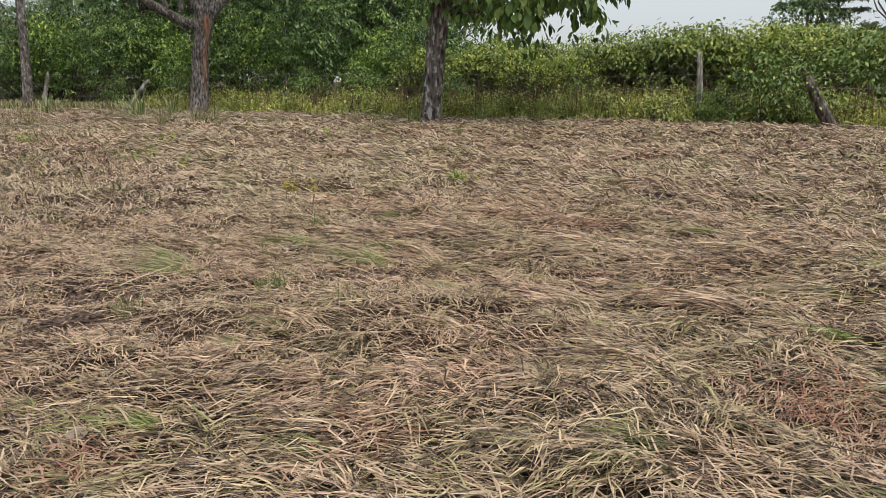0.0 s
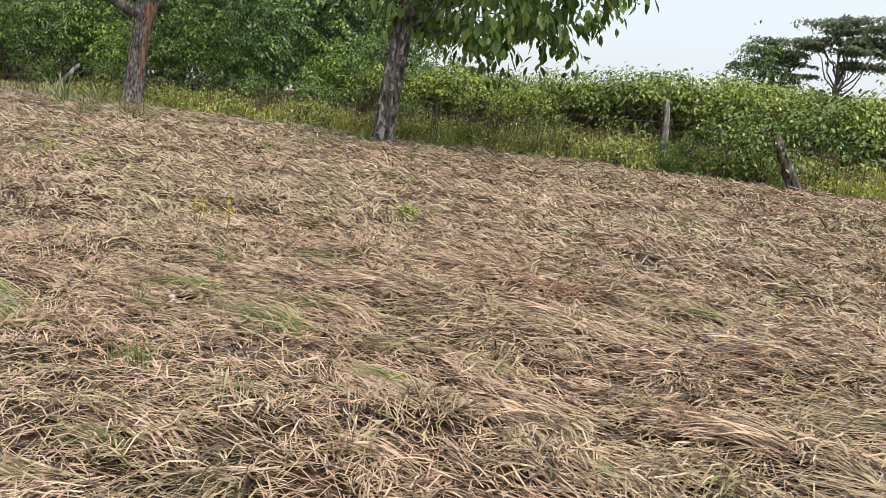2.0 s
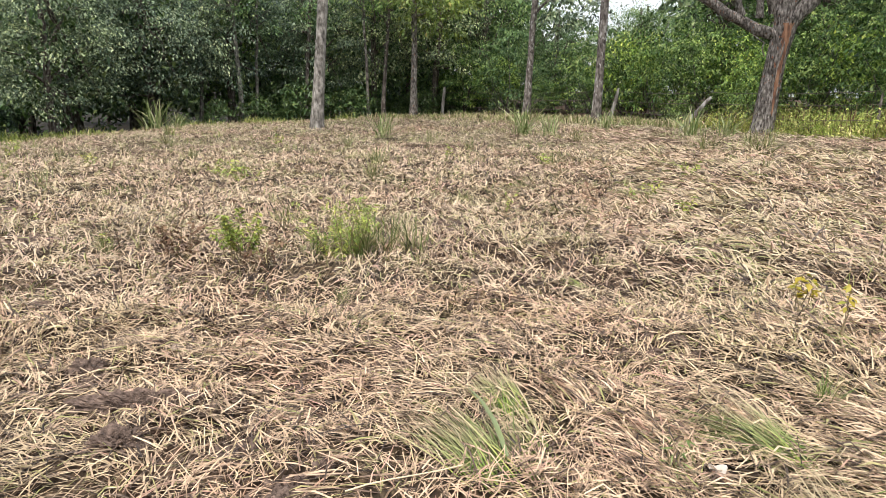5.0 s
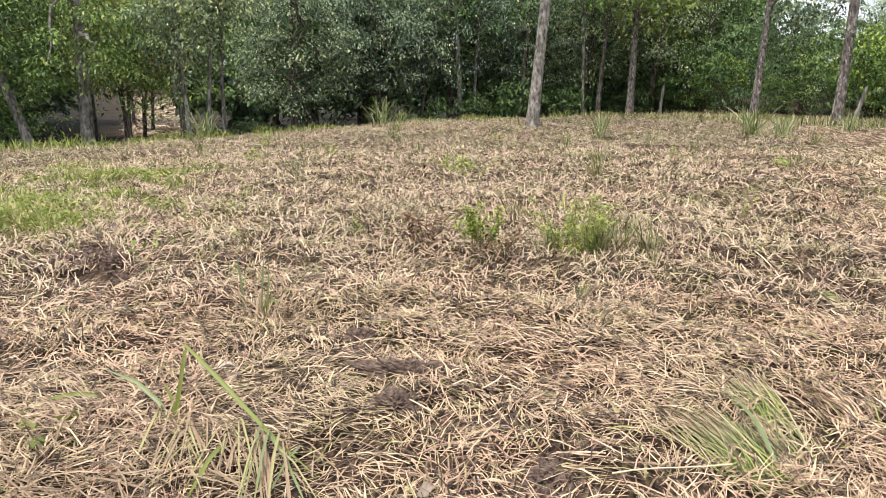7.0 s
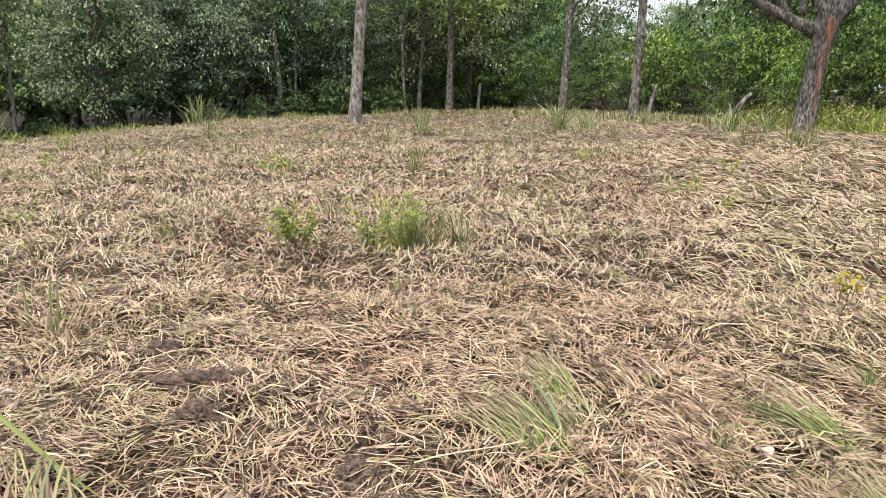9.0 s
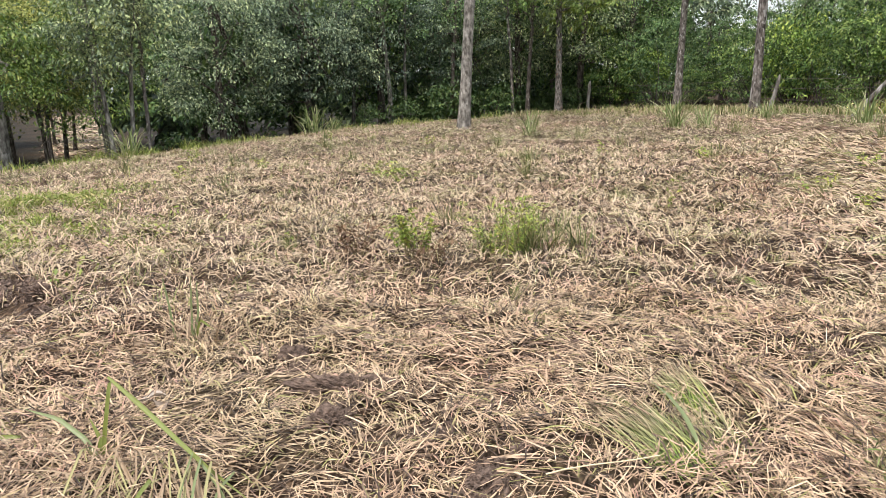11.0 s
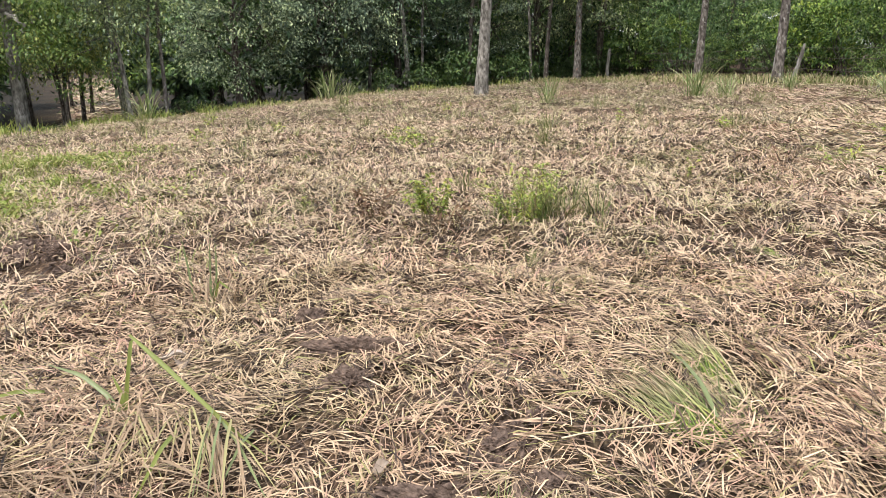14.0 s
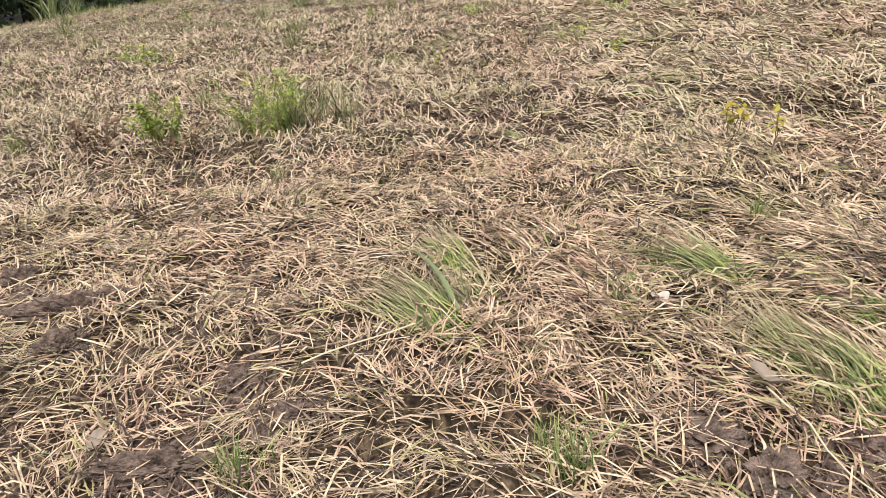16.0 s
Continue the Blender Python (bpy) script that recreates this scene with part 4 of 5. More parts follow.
rw = np.random.default_rng(3)
front = [(-13.6, 26.5), (-11.8, 31.5), (-14.8, 30.5), (-9.6, 34.5), (-6.2, 36.5), (-3.4, 38), (-0.6, 39)]
back = [(-20, 36.5), (-33, 31), (-16, 33.5), (-15.5, 38), (-12.5, 40), (-9, 42), (-5.5, 43), (-2, 44), (2, 45.5), (-30, 26), (-17, 45), (-12, 48), (-7, 49), (-1, 50), (4, 52), (-21, 42), (-20, 50)]
rightside = [(2.2, 40.5), (11.2, 31), (13.2, 27), (15.6, 24.5), (18, 22.5), (14, 36), (17.5, 31), (20.5, 27.5), (21, 23.5), (17, 35), (23, 33), (26, 36), (24, 28.5)]
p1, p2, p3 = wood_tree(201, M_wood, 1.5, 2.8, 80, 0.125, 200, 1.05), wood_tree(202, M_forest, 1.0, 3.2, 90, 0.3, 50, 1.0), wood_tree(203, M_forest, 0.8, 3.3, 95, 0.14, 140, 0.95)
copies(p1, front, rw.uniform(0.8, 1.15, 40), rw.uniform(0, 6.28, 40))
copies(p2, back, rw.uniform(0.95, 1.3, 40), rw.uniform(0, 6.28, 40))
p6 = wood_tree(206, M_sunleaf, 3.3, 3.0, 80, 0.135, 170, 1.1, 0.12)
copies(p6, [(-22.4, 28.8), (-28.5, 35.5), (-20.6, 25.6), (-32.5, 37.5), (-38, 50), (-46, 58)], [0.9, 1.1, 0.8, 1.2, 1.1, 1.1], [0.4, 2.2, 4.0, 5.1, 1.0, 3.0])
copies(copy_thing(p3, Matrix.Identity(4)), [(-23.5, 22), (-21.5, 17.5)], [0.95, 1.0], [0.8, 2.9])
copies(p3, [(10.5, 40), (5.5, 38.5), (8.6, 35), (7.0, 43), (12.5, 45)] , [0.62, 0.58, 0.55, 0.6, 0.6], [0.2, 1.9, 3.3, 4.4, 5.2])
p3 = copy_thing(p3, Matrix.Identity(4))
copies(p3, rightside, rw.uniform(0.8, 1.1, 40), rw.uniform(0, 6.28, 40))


def shrub(seed, material, label, n, per, rad, h, leaf, wide=0.45, twiggy=False):
    rng = np.random.default_rng(seed)
    C, cr = crown_mesh("crown", seed, material, n, per, (0, 0, h * (0.6 if twiggy else 0.5)), (rad, rad, h * (0.38 if twiggy else 0.52)), 0.46, leaf, 0.5, 0.3, wide)
    t = new("shrub")
    tagged(t, label, "shrub", "shrubs behind the fence")
    part("stem", limb_mesh("stem", [limb((0.1 * math.cos(j), 0.1 * math.sin(j), -0.1), C[j], 0.025, 0.008, seed + j, 6, 0.08) for j in range(8)], M_bark_dark, 5, 0.05), t)
    leafy = part("foliage", cr, t)
    if twiggy:
        tw = [limb((rng.normal(0, 0.45 * rad), rng.normal(0, 0.45 * rad), -0.05), (rng.normal(0, 0.62 * rad), rng.normal(0, 0.62 * rad), h * rng.uniform(0.35, 0.75)), 0.012, 0.005, seed + 50 + j, 5, 0.10) for j in range(46)]
        part("twig", limb_mesh("twig", tw, M_twig, 4, 0.0), t, "tangle of dry grey-brown twigs")
        # lower leaves: withered, and the underside's shade is in their colour
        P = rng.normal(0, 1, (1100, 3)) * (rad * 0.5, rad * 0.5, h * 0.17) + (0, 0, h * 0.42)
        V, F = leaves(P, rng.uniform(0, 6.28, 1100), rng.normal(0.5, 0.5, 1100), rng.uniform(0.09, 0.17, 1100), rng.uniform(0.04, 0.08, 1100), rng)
        part("inner_leaves", mesh_np("inner_leaves", V, F, M_dusk), leafy, "withered leaves under the green top, shade in their dark tone")
    return t


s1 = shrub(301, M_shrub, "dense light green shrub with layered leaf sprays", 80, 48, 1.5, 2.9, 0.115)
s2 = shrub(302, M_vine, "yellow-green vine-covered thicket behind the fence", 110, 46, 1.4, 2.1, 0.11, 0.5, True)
# shade at the foot of the wood is painted into this shrub's leaves
s3 = shrub(303, M_under, "undergrowth shrub at the wood edge, shade in its dark green", 70, 16, 1.3, 2.2, 0.2)
line = np.array([(1.0, 39.5), (4.5, 35.5), (7.6, 31.5), (9.6, 27.5), (11.2, 23.5), (13.0, 19.5), (15.2, 16.5)])
pl = []
for row, off in ((0, 0.0), (1, 1.9)):
    for t in np.arange(0, 1, 0.058):
        q = np.array([np.interp(t, np.linspace(0, 1, 7), line[:, i]) for i in (0, 1)])
        pl.append(tuple(q + np.array((0.75, 0.65)) * off + rw.normal(0, 0.45, 2)))
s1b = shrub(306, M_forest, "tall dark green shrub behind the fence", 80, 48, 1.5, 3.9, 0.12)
copies(s1, pl[0::3] + pl[1::3], rw.uniform(0.6, 1.25, len(pl)), rw.uniform(0, 6.28, len(pl)))
copies(s1b, pl[2::3], rw.uniform(0.7, 1.2, len(pl)), rw.uniform(0, 6.28, len(pl)))
line2 = np.array([(14.6, 16.5), (17.0, 13.0), (18.8, 9.5), (20.0, 6.5), (21.5, 2.5), (24, -3)])
pl = []
for off in (0.0, 1.7):
    for t in np.arange(0, 1, 0.055):
        q = np.array([np.interp(t, np.linspace(0, 1, 6), line2[:, i]) for i in (0, 1)])
        pl.append(tuple(q + np.array((0.88, 0.45)) * off + rw.normal(0, 0.4, 2)))
size, turn = rw.uniform(0.8, 1.12, len(pl)) * np.interp([q[1] for q in pl], [3, 8, 13], [1.4, 1.15, 0.95]), rw.uniform(0, 6.28, len(pl))
kept = [k for k, q in enumerate(pl) if q[1] > 2.6]
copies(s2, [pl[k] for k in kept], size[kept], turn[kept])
pl = []
for x in np.arange(-30, 1.5, 0.95):
    for off in (2.2, 4.8, 8.0, 12.0):
        if x < -9 and (3 < off < 6 or -38.8 < math.degrees(math.atan2(x, crest(x) + off)) < -35.0):
            continue
        if x >= -9 and off > 10:
            continue
        if x < -9 and rw.uniform() < (0.75 if math.degrees(math.atan2(x, crest(x) + off)) < -40 else 0.35):
            continue
        pl.append((x + rw.normal(0, 0.4), float(crest(x)) + off + rw.normal(0, 0.5)))
copies(s3, pl, [rw.uniform(0.4, 0.75) if q[0] < -9 else rw.uniform(0.5, 1.1) for q in pl], rw.uniform(0, 6.28, len(pl)))

# young bushes in front of the thicket
s4 = shrub(304, M_bush, "leafy green bush growing over the fence post", 52, 26, 0.85, 1.7, 0.11)
copies(s4, [(14.9, 5.6), (15.4, 5.0), (14.9, 6.4), (12.2, 16.6), (11.0, 17.6), (13.6, 14.2), (9.3, 23.2), (7.4, 24.4), (15.8, 11.2), (14.75, 7.0), (14.6, 6.6), (18.1, 4.5)], [1.0, 0.9, 0.62, 0.9, 0.8, 0.7, 0.8, 0.6, 0.6, 0.5, 0.4, 1.3], rw.uniform(0, 6.28, 12))


# spreading flat-topped trees far off
def umbrella(seed, h, rad, layers):
    rng = np.random.default_rng(seed)
    t = new("umbrella_tree")
    tagged(t, "distant spreading tree with flat airy crown layers", "tree", "distant trees")
    tl = trunk_line(h * 0.6, (0.4, 0.2), 0.1, 9, seed)
    V, F, L = [], [], []
    cnt = 0
    for k in range(layers):
        a = rng.uniform(0, 6.28)
        d = rng.uniform(0.15, 0.75) * rad
        c = (math.cos(a) * d, math.sin(a) * d, h * rng.uniform(0.68, 1.0))
        _, P, head, _ = crown_points(rng, 16, 18, *c, rad * 0.45, rad * 0.45, 0.22, 0.7, 0.2, 0.0, False)
        v, f = leaves(P, head + rng.normal(0, 0.8, len(P)), rng.normal(0.3, 0.7, len(P)), rng.uniform(0.3, 0.6, len(P)), rng.uniform(0.16, 0.3, len(P)), rng)
        V.append(v), F.append(f + cnt)
        cnt += len(v)
        L.append(limb(tl[5 + k % 4], c, 0.09, 0.02, seed + k, 7, 0.25, 0.3))
    part("trunk", limb_mesh("trunk", [(tl, flare(0.2, 9, 0.6))], M_bark_pale, 8), t)
    part("branch", limb_mesh("branch", L, M_bark_pale, 5), t)
    part("crown", mesh_np("crown", np.vstack(V), np.vstack(F), M_far), t)
    return t


u1 = umbrella(401, 12, 5.5, 16)
copies(u1, [(57.2, 20.6), (58.5, 16.5), (59, 12.1), (30, 70)], [0.7, 0.84, 0.8, 0.8], [0.3, 2.0, 4.1, 1.0])
p7 = copy_thing(p2, Matrix.Identity(4))
tagged(p7, "dark dense tree standing far behind the hedge", group="distant trees")
copies(p7, [(54.6, 21.1), (60, 12.5), (66, 14.5)], [0.85, 0.62, 0.6], [0.5, 1.5, 5.2])
farback = [(-34, 56), (-38, 36), (-44, 42), (-52, 52), (-29, 47), (-128, 160), (-116, 158), (-52, 48), (-31, 55), (-34, 76), (-27, 72), (-20, 66), (-13, 62), (-6, 60), (1, 61), (19, 50), (22, 44), (24, 38), (-40, 33)]
p4 = wood_tree(204, M_far, 0.4, 3.4, 90, 0.45, 40)
copies(p4, [(57, 17.2), (52, 27), (49, 34), (46, 38), (66, 20), (62, 40)], [0.55, 0.3, 0.33, 0.36, 0.4, 0.4], rw.uniform(0, 6, 12))
p5 = wood_tree(205, M_wood, 0.3, 4.6, 90, 0.7, 40)
copies(copy_thing(p5, Matrix.Identity(4)), [(8, 58), (13.5, 55), (11, 50), (5, 56), (16, 48), (19, 45), (22, 49), (30, 50), (35, 46), (39, 42), (43, 38)], [0.58, 0.55, 0.5, 0.6, 0.5, 0.5, 0.6, 0.55, 0.5, 0.45, 0.42], [0.3, 1.1, 2.2, 3.1, 4.2, 5.0, 5.9, 0.7, 1.7, 2.7, 3.7])
copies(p5, farback, rw.uniform(0.9, 1.35, len(farback)), rw.uniform(0, 6.28, len(farback)))

# ---- fence ----
def post_mesh(h, r, lean, seed, material, top=0.8):
    rng = np.random.default_rng(seed)
    n = 9
    t = np.linspace(0, 1, n)
    P = np.stack([lean[0] * t + rng.normal(0, 0.008, n), lean[1] * t + rng.normal(0, 0.008, n), h * t - 0.2], 1)
    v, f = tube(P, r * np.interp(t, [0, 0.9, 1], [1.1, top, top * 0.55]), 9, 0.22, seed)
    v[-9:, 2] += rng.uniform(-0.05, 0.05, 9)
    v = np.vstack([v, [P[-1]]])
    k = len(v) - 1
    cap = [(k - 9 + j, k - 9 + (j + 1) % 9, k, k) for j in range(9)]
    me = bpy.data.meshes.new("post")
    me.from_pydata([tuple(q) for q in v], [], [tuple(q) for q in f] + [c[:3] for c in cap])
    me.materials.append(material)
    return me


fence = new("fence")
tagged(fence, "old barbed wire fence on weathered crooked wooden posts", "fence")
POSTS = [(-6.5, 41.5, 1.3, 0.07, (0.05, 0)), (-0.1, 37.0, 1.35, 0.08, (0.1, 0)), (5.95, 27.3, 1.2, 0.07, (0.28, -0.05)), (6.75, 22.0, 0.98, 0.065, (0.8, -0.35)), (9.8, 17.2, 1.05, 0.035, (0, 0)), (12.4, 12.0, 1.05, 0.035, (0.05, 0)),
         (14.95, 7.05, 1.6, 0.075, (-0.12, 0.1)), (15.45, 4.15, 1.0, 0.13, (-0.6, 0.5)), (18.5, -1.5, 1.4, 0.08, (0, 0))]
for k, (x, y, h, r, ln) in enumerate(POSTS):
    ob = part("post", post_mesh(h + 0.2, r, ln, 500 + k, M_bark_dark if r > 0.1 or r < 0.04 else M_post), fence)
    ob.location = (x, y, float(ground_at(x, y)))
for hgt in (0.45, 0.8, 1.1):
    for a, b in zip(POSTS[:-1], POSTS[1:]):
        ka, kb = hgt / a[2], hgt / b[2]
        p0 = (a[0] + a[4][0] * ka, a[1] + a[4][1] * ka, float(ground_at(a[0], a[1])) + hgt)
        p1 = (b[0] + b[4][0] * kb, b[1] + b[4][1] * kb, float(ground_at(b[0], b[1])) + hgt)
        part("wire", limb_mesh("wire", [(bend(p0, p1, 6, 0.0, RNG, -0.05), np.full(6, 0.006))], M_wire, 4, 0.0), fence)

# ---- verge grasses ----
def upright(x, y, h, width, rng, lean=0.5, seg=2):
    n = len(x)
    a = rng.uniform(0, 6.28, n)
    reach = h * rng.uniform(0.1, lean, n)
    return blades(x, y, ground_at(x, y) - 0.02, a, np.maximum(reach, 0.02), width, np.zeros(n), h * rng.uniform(0.0, 0.25, n), rng.normal(0, 0.5, n), rng, seg + 1, h * rng.uniform(0.7, 1.0, n))


def strip(n, pts, half, rng):
    pts = np.array(pts)
    t = rng.uniform(0, 1, n)
    s = np.linspace(0, 1, len(pts))
    x, y = np.interp(t, s, pts[:, 0]), np.interp(t, s, pts[:, 1])
    w = np.interp(t, s, half)
    return x + rng.uniform(-1, 1, n) * w, y + rng.uniform(-1, 1, n) * w * 0.6


rv = np.random.default_rng(12)
x, y = strip(26000, [(7.8, 22), (10.2, 17.3), (12.0, 13.6), (14.2, 10), (16.6, 6.5), (18.6, 3.0), (21, -1)], [1.0, 1.8, 2.2, 2.6, 2.6, 2.6, 2.8], rv)
keep = ~in_field(x - 0.1, y)
x, y = x[keep], y[keep]
hh = rv.uniform(0.2, 0.95, len(x)) * (0.75 + 0.3 * vnoise(x, y, 0.6, 41) + 0.45 * vnoise(x, y, 2.2, 42)) * np.interp(y, [3, 14, 22], [1.0, 0.9, 0.6])
V, F = upright(x, y, hh, rv.uniform(0.005, 0.016, len(x)), rv, 0.8)
k = rv.integers(0, len(x), 24000)
up = hh[k] * rv.uniform(0.15, 0.95, len(k))
P = np.stack([x[k] + rv.normal(0, 0.06, len(k)), y[k] + rv.normal(0, 0.06, len(k)), ground_at(x[k], y[k]) + up], 1)
Lf = rv.uniform(0.05, 0.14, len(k))
V, F = join([(V, F), leaves(P, rv.uniform(0, 6.28, len(k)), rv.normal(0.2, 0.5, len(k)), Lf, Lf * 0.42, rv)])
tagged(new("verge_grass", mesh_np("verge_grass", V, F, M_verge)), "tall unmown grass with brown seed heads along the fence", "grass", kind="stuff")
x, y = strip(12000, [(-2, 34.5), (2.0, 31.5), (5.2, 28.5), (7.8, 24.3), (8.8, 21)], [2.6, 3.4, 2.8, 1.9, 1.3], rv)
V, F = upright(x, y, rv.uniform(0.05, 0.30, len(x)) * (1 + 0.7 * vnoise(x, y, 0.8, 43)), rv.uniform(0.015, 0.035, len(x)), rv, 0.9)
tagged(new("verge_grass", mesh_np("verge_grass_far", V, F, M_stubble)), "short green grass strip under the fence", "grass", kind="stuff")
t = rv.uniform(0, 1, 9000)
x = np.interp(t, np.linspace(0, 1, 6), [-24, -17, -13.5, -12.5, -9.5, -3]) + rv.normal(0, 0.9, 9000)
y = crest(x) - np.abs(rv.normal(0, 1.6, 9000)) + 0.6
keep = vnoise(x, y, 0.9, 48) + 0.5 * vnoise(x, y, 2.6, 49) > 0.08
x, y = x[keep], y[keep]
V, F = upright(x, y, rv.uniform(0.06, 0.42, len(x)) ** 1.25 * (1 + 0.7 * vnoise(x, y, 0.7, 44)), rv.uniform(0.012, 0.03, len(x)), rv, 0.9)
tagged(new("crest_grass", mesh_np("crest_grass", V, F, M_weed)), "green and yellow weeds along the crest of the field", "grass", kind="stuff")
px = np.interp(rv.uniform(0, 1, 13000) ** 1.5, [0, 0.5, 1], [-5.9, -7.4, -8.8])
py = 5.2 + (px + 5.6) * -1.75
x, y = px + rv.normal(0, 0.9, 13000), py + rv.normal(0, 0.7, 13000)
keep = vnoise(x, y, 1.3, 46) + 0.6 * vnoise(x, y, 3.5, 47) > 0.02 + 0.16 * (np.abs(x + 6.3) > 1.2)
x, y = x[keep], y[keep]
V, F = upright(x, y, rv.uniform(0.05, 0.2, len(x)) * (1 + 0.9 * vnoise(x, y, 2.6, 45)), rv.uniform(0.005, 0.012, len(x)), rv, 1.2)
k = rv.integers(0, len(x), 9000)
P = np.stack([x[k] + rv.normal(0, 0.04, len(k)), y[k] + rv.normal(0, 0.04, len(k)), ground_at(x[k], y[k]) + rv.uniform(0.03, 0.2, len(k)) * (0.6 + 0.8 * vnoise(x[k], y[k], 2.0, 50))], 1)
Lf = rv.uniform(0.035, 0.08, len(k))
V, F = join([(V, F), leaves(P, rv.uniform(0, 6.28, len(k)), rv.normal(0.1, 0.5, len(k)), Lf, Lf * 0.5, rv)])
tagged(new("weed_patch", mesh_np("weed_patch", V, F, M_weed)), "patch of fresh green weeds left standing on the field", "weeds", kind="stuff")
x, y = strip(2600, [(7.8, 22), (10.2, 17.3), (12.0, 13.6), (14.2, 10), (16.6, 6.5), (18.6, 3.0)], [0.8, 1.3, 1.7, 2.2, 2.3, 2.4], rv)
keep = ~in_field(x - 0.3, y)
x, y = x[keep], y[keep]
V, F = upright(x, y, rv.uniform(0.5, 1.25, len(x)) * np.interp(y, [3, 14, 22], [1.0, 0.9, 0.65]), rv.uniform(0.010, 0.022, len(x)), rv, 0.45)
tagged(new("seed_stalks", mesh_np("seed_stalks", V, F, M_wither)), "brown dry seed stalks standing in the verge", "grass", kind="stuff")
s5 = shrub(305, M_weed, "low green weed clump at the edge of the verge", 34, 14, 0.5, 0.62, 0.085, 0.55)
tagged(s5, group="weeds along the verge", category="weed")
ts = rv.uniform(0, 1, 60)
ex = np.interp(ts, np.linspace(0, 1, 6), [6.9, 9.3, 11.4, 13.3, 15.2, 17.8]) + rv.normal(0.5, 0.35, 60)
ey = np.interp(ts, np.linspace(0, 1, 6), [23.0, 17.6, 12.4, 8.6, 5.2, 2.2]) + rv.normal(0.3, 0.3, 60)
copies(s5, list(zip(ex.tolist(), ey.tolist())), rv.uniform(0.5, 1.1, 60), rv.uniform(0, 6.28, 60))

x, y = rv.uniform(-34, 0, 15000), rv.uniform(0, 26, 15000)
y = crest(x) + 1.2 + y
keep = ~((np.degrees(np.arctan2(x, y)) > -38.8) & (np.degrees(np.arctan2(x, y)) < -35.0) & (np.hypot(x, y) > 31))
x, y = x[keep], y[keep]
V, F = upright(x, y, rv.uniform(0.08, 0.5, len(x)), rv.uniform(0.03, 0.09, len(x)), rv, 1.2, 1)
t = rv.uniform(0, 1, 7000)
r, a = 46 + 110 * t ** 1.6, np.radians(rv.uniform(-38.9, -34.9, 7000))
x, y = r * np.sin(a), r * np.cos(a)
n = len(x)
tagged(new("dry_grass", mesh_np("clearing_grass", *blades(x, y, ground_at(x, y), rv.uniform(0, 6.28, n), rv.uniform(0.3, 0.9, n), rv.uniform(0.08, 0.2, n), rv.uniform(0, 0.1, n), rv.uniform(0, 0.1, n), rv.normal(0, 0.4, n), rv, 2), M_straw_far)),
       "pale dry grass on a sunlit clearing beyond the wood", "grass", kind="stuff")
# low blades whose dark colour carries the shade of the wood floor
tagged(new("undergrowth", mesh_np("undergrowth", V, F, M_under)), "undergrowth on the woodland floor, shade in its dark green", "undergrowth", kind="stuff")

# ---- tufts on the field ----
def tuft_mesh(seed, n, length, height, fan, direction, material, width=0.008, spread=0.06):
    """A tuft of long blades; direction None: upright fan, else blades lie over that way."""
    rng = np.random.default_rng(seed)
    x, y = rng.normal(0, spread, n), rng.normal(0, spread, n)
    a = rng.uniform(0, 6.28, n) if direction is None else direction + rng.normal(0, fan, n)
    L = length * rng.uniform(0.5, 1.15, n)
    h = height * rng.uniform(0.4, 1.2, n)
    if direction is None:
        V, F = blades(x, y, np.full(n, -0.02), a, L * rng.uniform(0.15, fan, n), width * rng.uniform(0.6, 1.4, n), np.zeros(n), 0.15 * h, rng.normal(0, 0.4, n), rng, 4, h)
    else:
        V, F = blades(x, y, np.full(n, -0.01), a, L, width * rng.uniform(0.6, 1.4, n), np.zeros(n), h, rng.normal(0, 0.4, n), rng, 5, rng.normal(0.02, 0.02, n))
    return mesh_np("blades", V, F, material)


def tuft(x, y, label, me, group="", name="grass_tuft", turn=0.0, scale=1.0):
    ob = new(name, me)
    ob.location = (x, y, float(ground_at(x, y)))
    ob.rotation_euler = (0, 0, turn)
    ob.scale = (scale, scale, scale)
    return tagged(ob, label, "grass tuft", group)


lie = [tuft_mesh(600, 100, 0.50, 0.024, 0.15, 0.0, M_drying, 0.0036, 0.045), tuft_mesh(601, 85, 0.56, 0.022, 0.2, 0.0, M_drying, 0.0038, 0.055), tuft_mesh(602, 100, 0.48, 0.035, 0.28, 0.0, M_tuft, 0.0042, 0.06)]
lie_dry = [tuft_mesh(606 + k, 90, 0.45, 0.045, 0.26, 0.0, M_straw, 0.0065, 0.08) for k in range(2)]
stand = [tuft_mesh(610 + k, 60, 0.4, 0.30, 0.9, None, M_tuft, 0.008, 0.05) for k in range(3)]
stand_green = [tuft_mesh(620 + k, 70, 0.4, 0.34, 0.8, None, M_green, 0.008, 0.06) for k in range(2)]
tall = [tuft_mesh(630 + k, 60, 1.0, 0.75, 0.95, None, M_tall, 0.026, 0.13) for k in range(2)]
